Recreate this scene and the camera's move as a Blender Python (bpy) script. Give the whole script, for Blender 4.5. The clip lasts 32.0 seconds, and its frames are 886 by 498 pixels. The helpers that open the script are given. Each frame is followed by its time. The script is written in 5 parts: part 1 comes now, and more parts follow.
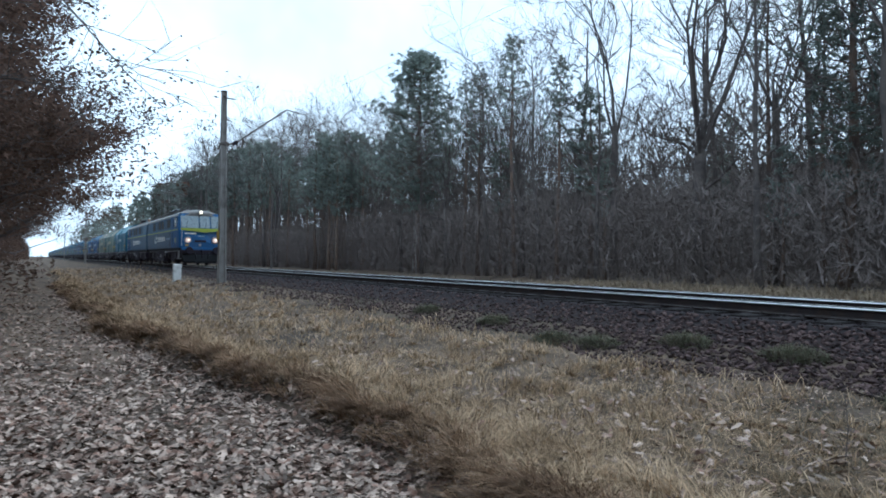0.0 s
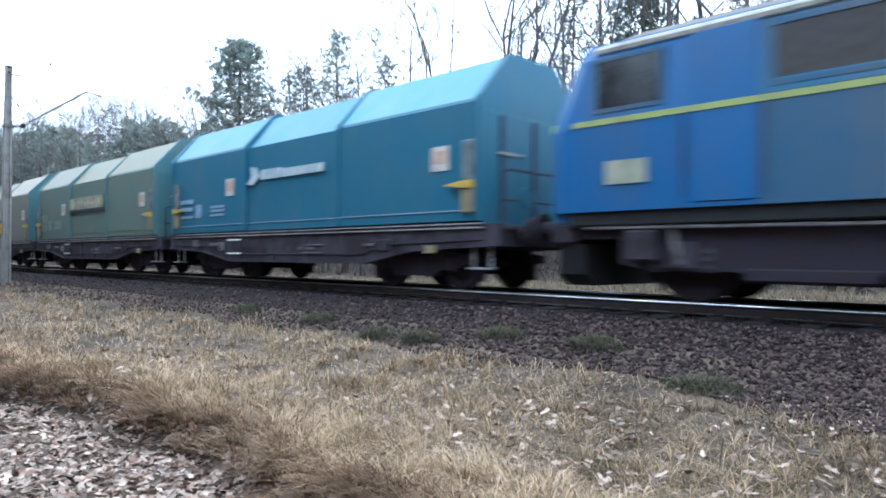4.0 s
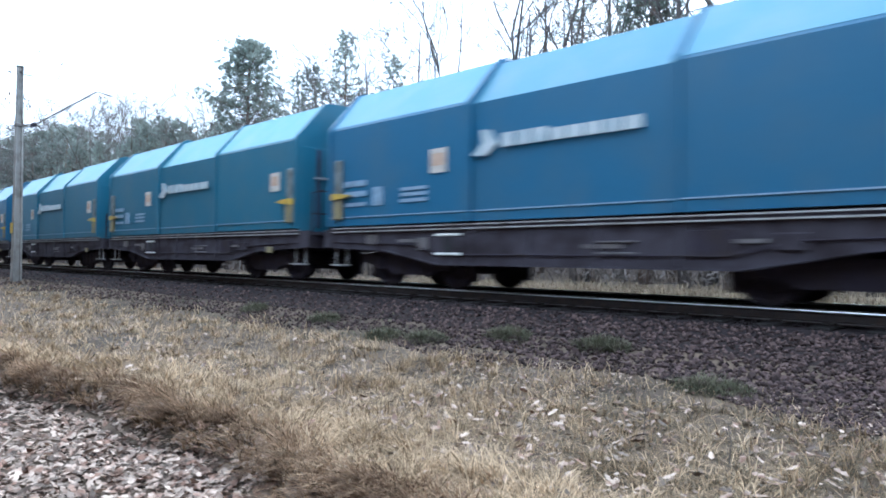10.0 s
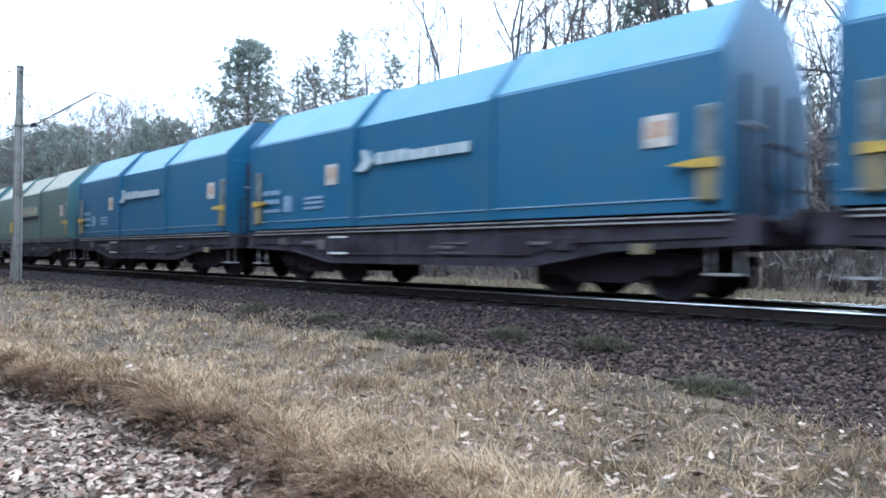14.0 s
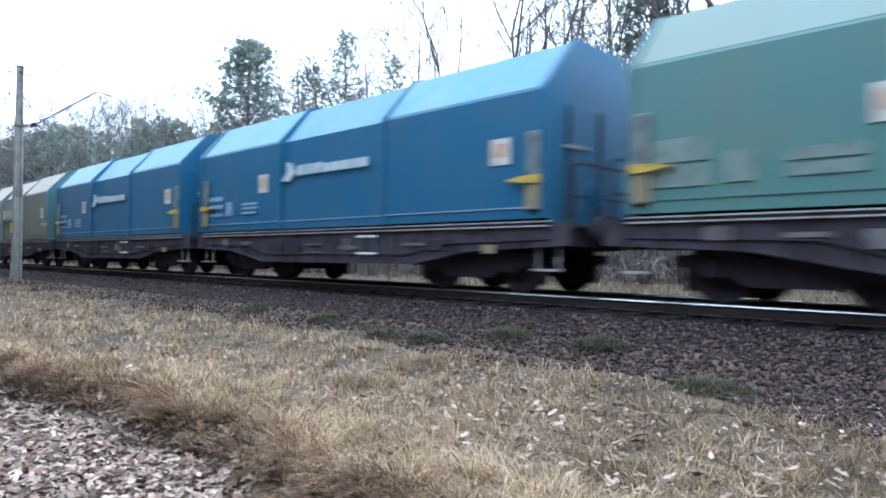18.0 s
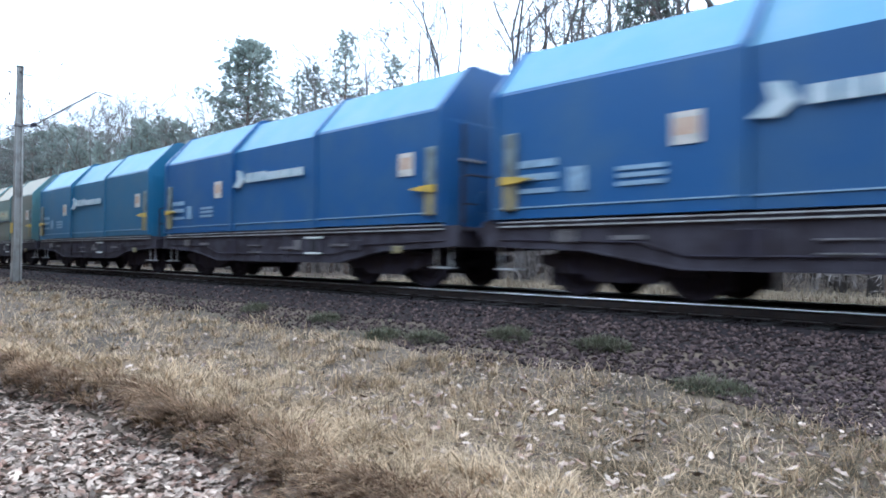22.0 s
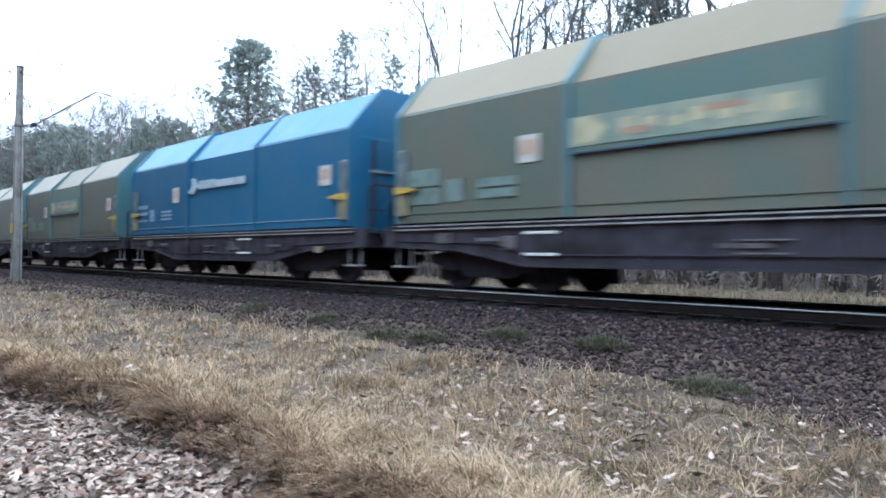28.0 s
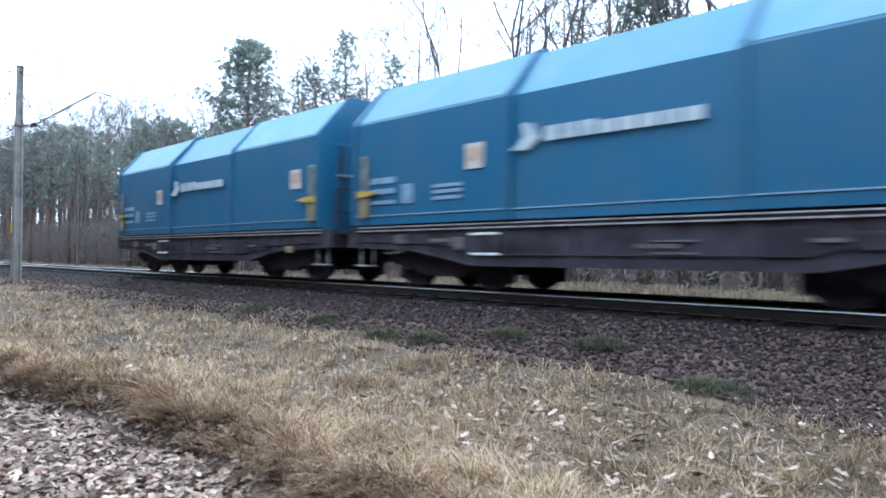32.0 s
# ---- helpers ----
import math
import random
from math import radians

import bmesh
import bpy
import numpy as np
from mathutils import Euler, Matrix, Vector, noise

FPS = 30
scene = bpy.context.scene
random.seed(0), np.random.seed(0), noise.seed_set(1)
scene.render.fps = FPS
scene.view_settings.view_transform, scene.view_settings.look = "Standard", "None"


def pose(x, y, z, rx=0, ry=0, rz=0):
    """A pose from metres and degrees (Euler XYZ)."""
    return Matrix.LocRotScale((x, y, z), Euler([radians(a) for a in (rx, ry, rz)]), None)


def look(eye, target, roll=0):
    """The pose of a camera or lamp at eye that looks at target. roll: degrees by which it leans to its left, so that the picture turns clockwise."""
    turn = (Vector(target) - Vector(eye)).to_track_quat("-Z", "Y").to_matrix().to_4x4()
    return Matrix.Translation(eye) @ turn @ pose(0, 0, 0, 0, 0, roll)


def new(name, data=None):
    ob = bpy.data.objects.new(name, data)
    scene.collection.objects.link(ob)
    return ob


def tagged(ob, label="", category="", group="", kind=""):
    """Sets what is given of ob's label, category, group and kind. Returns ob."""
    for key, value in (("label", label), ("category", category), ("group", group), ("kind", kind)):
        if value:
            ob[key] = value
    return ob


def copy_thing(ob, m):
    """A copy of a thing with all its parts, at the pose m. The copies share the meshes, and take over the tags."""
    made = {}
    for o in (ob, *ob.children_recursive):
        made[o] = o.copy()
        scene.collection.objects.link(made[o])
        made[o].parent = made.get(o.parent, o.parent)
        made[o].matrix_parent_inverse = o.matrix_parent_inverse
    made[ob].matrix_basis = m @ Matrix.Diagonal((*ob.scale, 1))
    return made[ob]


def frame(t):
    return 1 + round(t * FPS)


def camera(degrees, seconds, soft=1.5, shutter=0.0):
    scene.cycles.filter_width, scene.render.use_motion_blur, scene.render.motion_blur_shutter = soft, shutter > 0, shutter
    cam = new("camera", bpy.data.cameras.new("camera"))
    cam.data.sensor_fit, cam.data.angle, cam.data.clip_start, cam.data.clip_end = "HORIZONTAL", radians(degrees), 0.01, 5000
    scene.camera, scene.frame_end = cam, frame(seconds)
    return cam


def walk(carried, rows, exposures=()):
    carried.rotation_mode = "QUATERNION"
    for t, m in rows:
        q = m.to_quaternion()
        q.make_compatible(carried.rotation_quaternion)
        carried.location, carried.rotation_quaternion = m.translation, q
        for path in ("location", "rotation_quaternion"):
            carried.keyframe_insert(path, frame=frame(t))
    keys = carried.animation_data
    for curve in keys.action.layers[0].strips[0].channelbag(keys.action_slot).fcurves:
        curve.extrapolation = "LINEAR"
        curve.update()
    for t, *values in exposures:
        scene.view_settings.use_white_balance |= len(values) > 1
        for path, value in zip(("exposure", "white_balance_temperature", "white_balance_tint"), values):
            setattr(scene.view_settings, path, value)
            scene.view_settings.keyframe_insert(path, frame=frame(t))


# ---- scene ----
# Rail tops lie at z = 0, the train runs towards +x, the track's middle is y = YC.
HOLD = (45.09, 0.772, 0.646)
TURNS = [(0.0, 30.975, 0.887, 0.461), (0.5, 32.685, 0.82, 0.461), (1.0, 34.321, 0.776, 0.473),
         (1.5, 36.483, 0.788, 0.489), (2.0, 39.204, 0.816, 0.531), (2.5, 42.312, 0.773, 0.486),
         (3.0, 45.802, 0.642, 0.436), (3.5, 45.887, 0.741, 0.395), (5.5, *HOLD), (6.0, *HOLD), (32.0, *HOLD)]
EYE = Vector((0.0, 0.0, 0.56))
YC = 9.69


def aim(yaw, pitch, roll):
    a, b = radians(yaw), radians(pitch)
    way = Vector((-math.cos(a) * math.cos(b), math.sin(a) * math.cos(b), math.sin(b)))
    return look(EYE, EYE + way * 10, roll)


cam = camera(66.3, 32.0, soft=1.8, shutter=0.34)
walk(cam, [(t, aim(*r)) for t, *r in TURNS],
     exposures=[(0.0, -0.22, 5200, 1), (1.0, 0.02, 5200, 1), (2.0, 0.3, 5150, 2), (3.0, 1.04, 5200, 4), (3.5, 1.07, 5200, 4), (5.5, 1.07, 5200, 4), (32.0, 1.07, 5200, 4)])

# ---- light: a bright, thinly clouded sky ----
SUN_UP, SUN_TURN = radians(40), radians(-20)
world = bpy.data.worlds.new("sky")
scene.world = world
world.use_nodes = True
wt = world.node_tree
wt.nodes.clear()


def wnode(kind, **kw):
    n = wt.nodes.new(kind)
    for k, v in kw.items():
        if k in n.inputs:
            n.inputs[k].default_value = v
    return n


sky = wnode("ShaderNodeTexSky")
sky.sky_type, sky.sun_disc, sky.sun_elevation, sky.sun_rotation = "NISHITA", False, SUN_UP, SUN_TURN
sky.air_density, sky.dust_density = 1.0, 2.0
coord = wnode("ShaderNodeTexCoord")
cloud = wnode("ShaderNodeTexNoise", Scale=2.2, Detail=5.0, Roughness=0.55)
ramp = wnode("ShaderNodeValToRGB")
ramp.color_ramp.elements[0].position, ramp.color_ramp.elements[1].position = 0.32, 0.58
ramp.color_ramp.elements[0].color = (0.45, 0.45, 0.45, 1)
ramp.color_ramp.elements[1].color = (0.97, 0.97, 0.97, 1)
mixer = wt.nodes.new("ShaderNodeMix")
mixer.data_type = "RGBA"
mixer.inputs[7].default_value = (11.7, 12.4, 13.1, 1)
back = wnode("ShaderNodeBackground", Strength=0.14)
wout = wnode("ShaderNodeOutputWorld")
wt.links.new(coord.outputs["Generated"], cloud.inputs["Vector"])
wt.links.new(cloud.outputs["Fac"], ramp.inputs["Fac"])
wt.links.new(ramp.outputs["Color"], mixer.inputs[0])
wt.links.new(sky.outputs["Color"], mixer.inputs[6])
wt.links.new(mixer.outputs[2], back.inputs["Color"])
wt.links.new(back.outputs["Background"], wout.inputs["Surface"])

sun = new("sun", bpy.data.lights.new("sun", "SUN"))
sun.data.energy, sun.data.angle, sun.data.color = 1.4, radians(22), (1.0, 0.95, 0.88)
sun.matrix_basis = look((0, 0, 50), (0 - 50 * math.sin(SUN_TURN), -50 * math.cos(SUN_TURN), 50 - 50 * math.tan(SUN_UP)))


# ---- materials ----
def mat(name, color, rough=0.7, metal=0.0, vary=0.15, scale=8.0, fine=60.0, bump=0.15, second=None, blend=(0.45, 0.65),
        island=0.0, per_object=0.0, spec=0.5, wet=0.0):
    """A surface with large stains towards `second`, a fine grain, relief, and a change from piece to piece."""
    m = bpy.data.materials.new(name)
    m.use_nodes = True
    t = m.node_tree
    b = t.nodes["Principled BSDF"]
    b.inputs["Roughness"].default_value, b.inputs["Metallic"].default_value = rough, metal
    b.inputs["Specular IOR Level"].default_value = spec
    co = t.nodes.new("ShaderNodeTexCoord")
    big, small = t.nodes.new("ShaderNodeTexNoise"), t.nodes.new("ShaderNodeTexNoise")
    big.inputs["Scale"].default_value, big.inputs["Detail"].default_value = scale, 6
    small.inputs["Scale"].default_value, small.inputs["Detail"].default_value = fine, 4
    for n in (big, small):
        t.links.new(co.outputs["Object"], n.inputs["Vector"])
    r = t.nodes.new("ShaderNodeMapRange")
    r.inputs[1].default_value, r.inputs[2].default_value = blend
    t.links.new(big.outputs["Fac"], r.inputs[0])
    mx = t.nodes.new("ShaderNodeMix")
    mx.data_type = "RGBA"
    mx.inputs[6].default_value = (*color, 1)
    mx.inputs[7].default_value = (*(second or [c * 0.7 for c in color]), 1)
    t.links.new(r.outputs[0], mx.inputs[0])
    hsv = t.nodes.new("ShaderNodeHueSaturation")
    t.links.new(mx.outputs[2], hsv.inputs["Color"])
    val = t.nodes.new("ShaderNodeMapRange")
    val.inputs[3].default_value, val.inputs[4].default_value = 1 - vary, 1 + vary
    t.links.new(small.outputs["Fac"], val.inputs[0])
    last = val.outputs[0]
    for amount, kind, out in ((island, "ShaderNodeNewGeometry", "Random Per Island"), (per_object, "ShaderNodeObjectInfo", "Random")):
        if amount:
            src, mr, mul = t.nodes.new(kind), t.nodes.new("ShaderNodeMapRange"), t.nodes.new("ShaderNodeMath")
            mr.inputs[3].default_value, mr.inputs[4].default_value = 1 - amount, 1 + amount
            mul.operation = "MULTIPLY"
            t.links.new(src.outputs[out], mr.inputs[0])
            t.links.new(mr.outputs[0], mul.inputs[0])
            t.links.new(last, mul.inputs[1])
            last = mul.outputs[0]
    t.links.new(last, hsv.inputs["Value"])
    t.links.new(hsv.outputs["Color"], b.inputs["Base Color"])
    if bump:
        bp = t.nodes.new("ShaderNodeBump")
        bp.inputs["Strength"].default_value, bp.inputs["Distance"].default_value = bump, 0.01
        t.links.new(small.outputs["Fac"], bp.inputs["Height"])
        t.links.new(bp.outputs["Normal"], b.inputs["Normal"])
    return m


def thin(m, share):
    """Lets part of the light through, as thin leaves and needles do."""
    t = m.node_tree
    b, out = t.nodes["Principled BSDF"], t.nodes["Material Output"]
    tr, mx = t.nodes.new("ShaderNodeBsdfTranslucent"), t.nodes.new("ShaderNodeMixShader")
    mx.inputs[0].default_value = share
    t.links.new(b.inputs["Base Color"].links[0].from_socket, tr.inputs["Color"])
    t.links.new(b.outputs[0], mx.inputs[1])
    t.links.new(tr.outputs[0], mx.inputs[2])
    t.links.new(mx.outputs[0], out.inputs["Surface"])
    return m


def glow(name, color, strength):
    m = bpy.data.materials.new(name)
    m.use_nodes = True
    b = m.node_tree.nodes["Principled BSDF"]
    b.inputs["Base Color"].default_value = (0.8, 0.8, 0.8, 1)
    b.inputs["Emission Color"].default_value, b.inputs["Emission Strength"].default_value = (*color, 1), strength
    return m


def painted(name, color, dirt, vary=0.06, coat=0.12, patchy=(0.42, 0.85)):
    m = mat(name, color, rough=0.48, spec=0.35, vary=0.05, scale=1.1, fine=14, bump=0.03, second=dirt, blend=patchy, per_object=vary)
    b = m.node_tree.nodes["Principled BSDF"]
    b.inputs["Coat Weight"].default_value, b.inputs["Coat Roughness"].default_value = coat, 0.25
    return m


M = dict(
    blue=painted("blue_paint", (0.02, 0.108, 0.208), (0.048, 0.116, 0.186)),
    royal=painted("royal_blue_paint", (0.016, 0.075, 0.208), (0.046, 0.1, 0.19)),
    teal=painted("teal_blue_paint", (0.022, 0.122, 0.195), (0.052, 0.13, 0.18)),
    # Lighter roof coats stand in for skylight; the tan of old roofs is real.
    blue_roof=painted("skylit_blue_paint", (0.092, 0.24, 0.35), (0.15, 0.265, 0.33), coat=0.05),
    royal_roof=painted("skylit_royal_paint", (0.09, 0.225, 0.35), (0.145, 0.25, 0.33), coat=0.05),
    teal_roof=painted("skylit_teal_paint", (0.09, 0.265, 0.34), (0.15, 0.28, 0.32), coat=0.05),
    green_roof=painted("skylit_tan_green_paint", (0.215, 0.20, 0.125), (0.225, 0.18, 0.11), 0.12, 0.0),
    olive_roof=painted("skylit_tan_olive_paint", (0.25, 0.195, 0.115), (0.235, 0.175, 0.10), 0.12, 0.0),
    sea_roof=painted("skylit_sea_paint", (0.165, 0.235, 0.205), (0.19, 0.21, 0.165), 0.1, 0.05),
    russet=mat("russet_dry_grass", (0.295, 0.195, 0.122), 0.85, vary=0.2, scale=1.5, island=0.6, bump=0, second=(0.17, 0.105, 0.065), spec=0.12),
    oily=mat("dark_ballast_stone", (0.024, 0.018, 0.019), 0.85, vary=0.2, scale=9, fine=40, island=0.4, spec=0.12),
    green=painted("grey_green_paint", (0.095, 0.168, 0.147), (0.145, 0.155, 0.122), 0.12, patchy=(0.3, 0.78)),
    olive=painted("faded_olive_paint", (0.112, 0.134, 0.107), (0.15, 0.132, 0.098), 0.12, patchy=(0.3, 0.75)),
    mint=painted("faded_mint_paint", (0.15, 0.205, 0.172), (0.175, 0.19, 0.152)),
    mint_roof=painted("skylit_mint_paint", (0.235, 0.255, 0.19), (0.24, 0.225, 0.16), 0.1, 0.0),
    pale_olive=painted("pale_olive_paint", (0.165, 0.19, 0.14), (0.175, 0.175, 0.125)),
    pale_olive_roof=painted("skylit_tan_pale_paint", (0.265, 0.24, 0.15), (0.25, 0.21, 0.13), 0.1, 0.0),
    sea=painted("sea_green_paint", (0.092, 0.192, 0.18), (0.125, 0.18, 0.155)),
    faded_teal=painted("faded_teal_paint", (0.072, 0.172, 0.192), (0.125, 0.172, 0.165), patchy=(0.35, 0.8)),
    jade=painted("jade_green_paint", (0.06, 0.17, 0.15), (0.11, 0.165, 0.135), patchy=(0.3, 0.78)),
    jade_roof=painted("skylit_tan_jade_paint", (0.25, 0.225, 0.13), (0.235, 0.2, 0.12), 0.1, 0.0),
    loco_blue=painted("locomotive_blue_paint", (0.012, 0.10, 0.275), (0.045, 0.095, 0.19), coat=0.3),
    loco_band=painted("worn_blue_band_paint", (0.028, 0.125, 0.235), (0.07, 0.125, 0.185), coat=0.1, patchy=(0.35, 0.75)),
    loco_dust=painted("dusty_locomotive_paint", (0.034, 0.098, 0.18), (0.08, 0.108, 0.145), coat=0.1, patchy=(0.3, 0.75)),
    dusty_lime=mat("dusty_yellow_green_stripe", (0.33, 0.38, 0.11), 0.5, vary=0.15, scale=2, second=(0.24, 0.28, 0.13)),
    roof_grey=mat("sooty_roof_paint", (0.17, 0.155, 0.14), 0.55, vary=0.2, scale=2, second=(0.10, 0.09, 0.085)),
    gutter=mat("pale_gutter_paint", (0.5, 0.48, 0.43), 0.45, vary=0.15, second=(0.3, 0.28, 0.25)),
    under=mat("sooty_underframe", (0.036, 0.03, 0.042), 0.75, vary=0.3, scale=4, fine=40, second=(0.034, 0.027, 0.029), spec=0.12),
    sole=mat("grimy_side_frame", (0.06, 0.053, 0.066), 0.75, vary=0.25, scale=2.2, second=(0.03, 0.024, 0.029), spec=0.12),
    steel=mat("bright_worn_steel", (0.95, 0.95, 0.95), 0.33, 1.0, vary=0.05, bump=0.02),
    rust=mat("rusty_rail_steel", (0.03, 0.022, 0.021), 0.8, 0.2, vary=0.3, second=(0.045, 0.028, 0.022)),
    post_grey=mat("grimy_pale_metal", (0.17, 0.20, 0.21), 0.55, 0.1, vary=0.15, scale=5, second=(0.10, 0.11, 0.11)),
    flange=mat("worn_flange_edge", (0.16, 0.145, 0.15), 0.5, 0.2, vary=0.2, scale=4, second=(0.08, 0.07, 0.07)),
    foot=mat("foot_glint_steel", (0.30, 0.28, 0.27), 0.3, 0.8, vary=0.15, scale=3, second=(0.14, 0.11, 0.10)),
    galv=mat("dull_zinc_strip", (0.42, 0.41, 0.42), 0.5, 0.3, vary=0.15, second=(0.25, 0.22, 0.2)),
    white=mat("dirty_white_paint", (0.72, 0.72, 0.70), 0.5, vary=0.1, scale=5, second=(0.5, 0.49, 0.46)),
    faded_white=mat("faded_white_lettering", (0.47, 0.52, 0.55), 0.5, vary=0.18, scale=3, second=(0.3, 0.38, 0.44)),
    pale=mat("faint_white_lettering", (0.24, 0.34, 0.46), 0.5, vary=0.12, scale=6),
    pale_green=mat("faded_panel_paint", (0.175, 0.232, 0.21), 0.5, vary=0.2, scale=4),
    cream=mat("faded_cream_paint", (0.36, 0.35, 0.25), 0.55, vary=0.2, scale=2.2, second=(0.19, 0.235, 0.19), blend=(0.38, 0.58)),
    mark=mat("yellowed_marking_paint", (0.46, 0.40, 0.25), 0.55, vary=0.2, scale=3, second=(0.33, 0.29, 0.19)),
    label_white=mat("grimy_label_paint", (0.56, 0.52, 0.48), 0.55, vary=0.15, scale=5, second=(0.42, 0.38, 0.35)),
    # Grime and the shade between coupled wagons, both put into one dark colour.
    wagon_end=mat("shaded_grimy_end_steel", (0.03, 0.045, 0.085), 0.7, vary=0.25, scale=2, second=(0.022, 0.022, 0.03)),
    label_orange=mat("pale_orange_label", (0.50, 0.36, 0.27), 0.55, vary=0.15, scale=7, second=(0.42, 0.27, 0.19)),
    orange=mat("faded_orange_paint", (0.38, 0.24, 0.16), 0.5, vary=0.1),
    decal_blue=mat("deep_blue_decal", (0.028, 0.08, 0.24), 0.4, vary=0.06, bump=0.02),
    yellow=mat("safety_yellow_paint", (0.56, 0.37, 0.06), 0.45, vary=0.12, scale=6, second=(0.4, 0.28, 0.06)),
    dull_yellow=mat("dull_yellow_paint", (0.23, 0.19, 0.10), 0.6, vary=0.2, scale=5, second=(0.18, 0.16, 0.11)),
    lime=mat("yellow_green_stripe", (0.42, 0.50, 0.06), 0.4, vary=0.08, scale=2, second=(0.38, 0.40, 0.06)),
    glass=mat("dark_window_glass", (0.02, 0.022, 0.025), 0.08, vary=0.1, bump=0, spec=0.7),
    # Pale base colour puts part of the sky's reflection into the glass.
    wind=mat("sky_tinted_windscreen", (0.22, 0.27, 0.29), 0.06, vary=0.05, bump=0, spec=1.0),
    slot=mat("dusty_side_slot", (0.05, 0.075, 0.11), 0.6, vary=0.2),
    grille=mat("dirty_grille", (0.05, 0.045, 0.045), 0.7, vary=0.2),
    lamp=glow("lit_headlight", (1.0, 0.40, 0.14), 0.45),
    bulb=glow("bright_bulb", (1.0, 0.78, 0.5), 3.5),
    rubber=mat("black_rubber", (0.013, 0.013, 0.016), 0.8),
    concrete=mat("weathered_concrete", (0.30, 0.28, 0.26), 0.9, vary=0.15, scale=2.5, fine=50, second=(0.2, 0.18, 0.165)),
    pole_steel=mat("rusty_painted_steel", (0.17, 0.15, 0.145), 0.65, 0.3, vary=0.2, second=(0.10, 0.075, 0.06)),
    wire=mat("tarnished_wire", (0.06, 0.06, 0.06), 0.5, 0.6),
    sleeper=mat("weathered_sleeper", (0.026, 0.022, 0.021), 0.9, vary=0.25, scale=5, second=(0.018, 0.016, 0.016), per_object=0.2, spec=0.12),
    stone=mat("ballast_stone", (0.072, 0.049, 0.045), 0.9, vary=0.2, scale=9, fine=40, second=(0.038, 0.026, 0.026), island=0.75, per_object=0.5, spec=0.12),
    grit=mat("brown_bed_grit", (0.042, 0.031, 0.029), 0.95, vary=0.3, scale=6, fine=45, bump=0.5, second=(0.028, 0.022, 0.022), spec=0.1),
    ground=mat("litter_ground", (0.15, 0.11, 0.08), 0.95, vary=0.35, scale=0.9, fine=25, bump=0.6, second=(0.075, 0.058, 0.045), spec=0.12),
    bark=mat("grey_brown_bark", (0.145, 0.124, 0.114), 0.95, vary=0.3, scale=2.5, fine=30, bump=0.5, second=(0.09, 0.08, 0.077), per_object=0.25, spec=0.12),
    pine_bark=mat("pine_bark", (0.19, 0.135, 0.105), 0.95, vary=0.3, scale=2, fine=25, bump=0.5, second=(0.12, 0.095, 0.085), per_object=0.2, spec=0.12),
    needles=mat("pine_needles", (0.23, 0.265, 0.24), 0.8, vary=0.2, island=0.4, per_object=0.25, bump=0, second=(0.23, 0.235, 0.195), spec=0.12),
    brown_leaf=mat("withered_oak_leaves", (0.135, 0.085, 0.064), 0.85, vary=0.2, island=0.45, bump=0, second=(0.095, 0.065, 0.05), spec=0.12),
    leaf=mat("dry_fallen_leaves", (0.39, 0.30, 0.24), 0.7, vary=0.25, scale=9, island=0.7, bump=0.1, second=(0.17, 0.10, 0.072), blend=(0.42, 0.6), spec=0.12),
    straw=mat("dry_straw_grass", (0.46, 0.335, 0.215), 0.85, vary=0.2, scale=1.2, island=0.7, bump=0, second=(0.27, 0.185, 0.11), spec=0.12),
    far_straw=mat("bleached_far_grass", (0.29, 0.225, 0.155), 0.9, vary=0.2, scale=0.8, island=0.4, bump=0, second=(0.19, 0.15, 0.105), spec=0.12),
    dull_straw=mat("dull_matted_grass", (0.22, 0.176, 0.124), 0.9, vary=0.2, scale=1.2, island=0.5, bump=0, second=(0.145, 0.122, 0.086), spec=0.12),
    green_grass=mat("dull_green_weeds", (0.125, 0.122, 0.078), 0.85, vary=0.2, island=0.4, bump=0, second=(0.20, 0.17, 0.12), spec=0.12),
    twig=mat("undergrowth_twigs", (0.165, 0.137, 0.122), 0.95, vary=0.12, island=0.12, bump=0, spec=0.12),
    brush=mat("dim_brush_stems", (0.215, 0.18, 0.165), 0.95, vary=0.12, island=0.12, bump=0, spec=0.12),
    birch=mat("pale_birch_bark", (0.5, 0.47, 0.42), 0.8, vary=0.2, scale=5, second=(0.3, 0.27, 0.24)),
)


for nm, share in (("needles", 0.6), ("brown_leaf", 0.35), ("straw", 0.3), ("russet", 0.3), ("dull_straw", 0.3), ("far_straw", 0.3), ("green_grass", 0.3)):
    thin(M[nm], share)


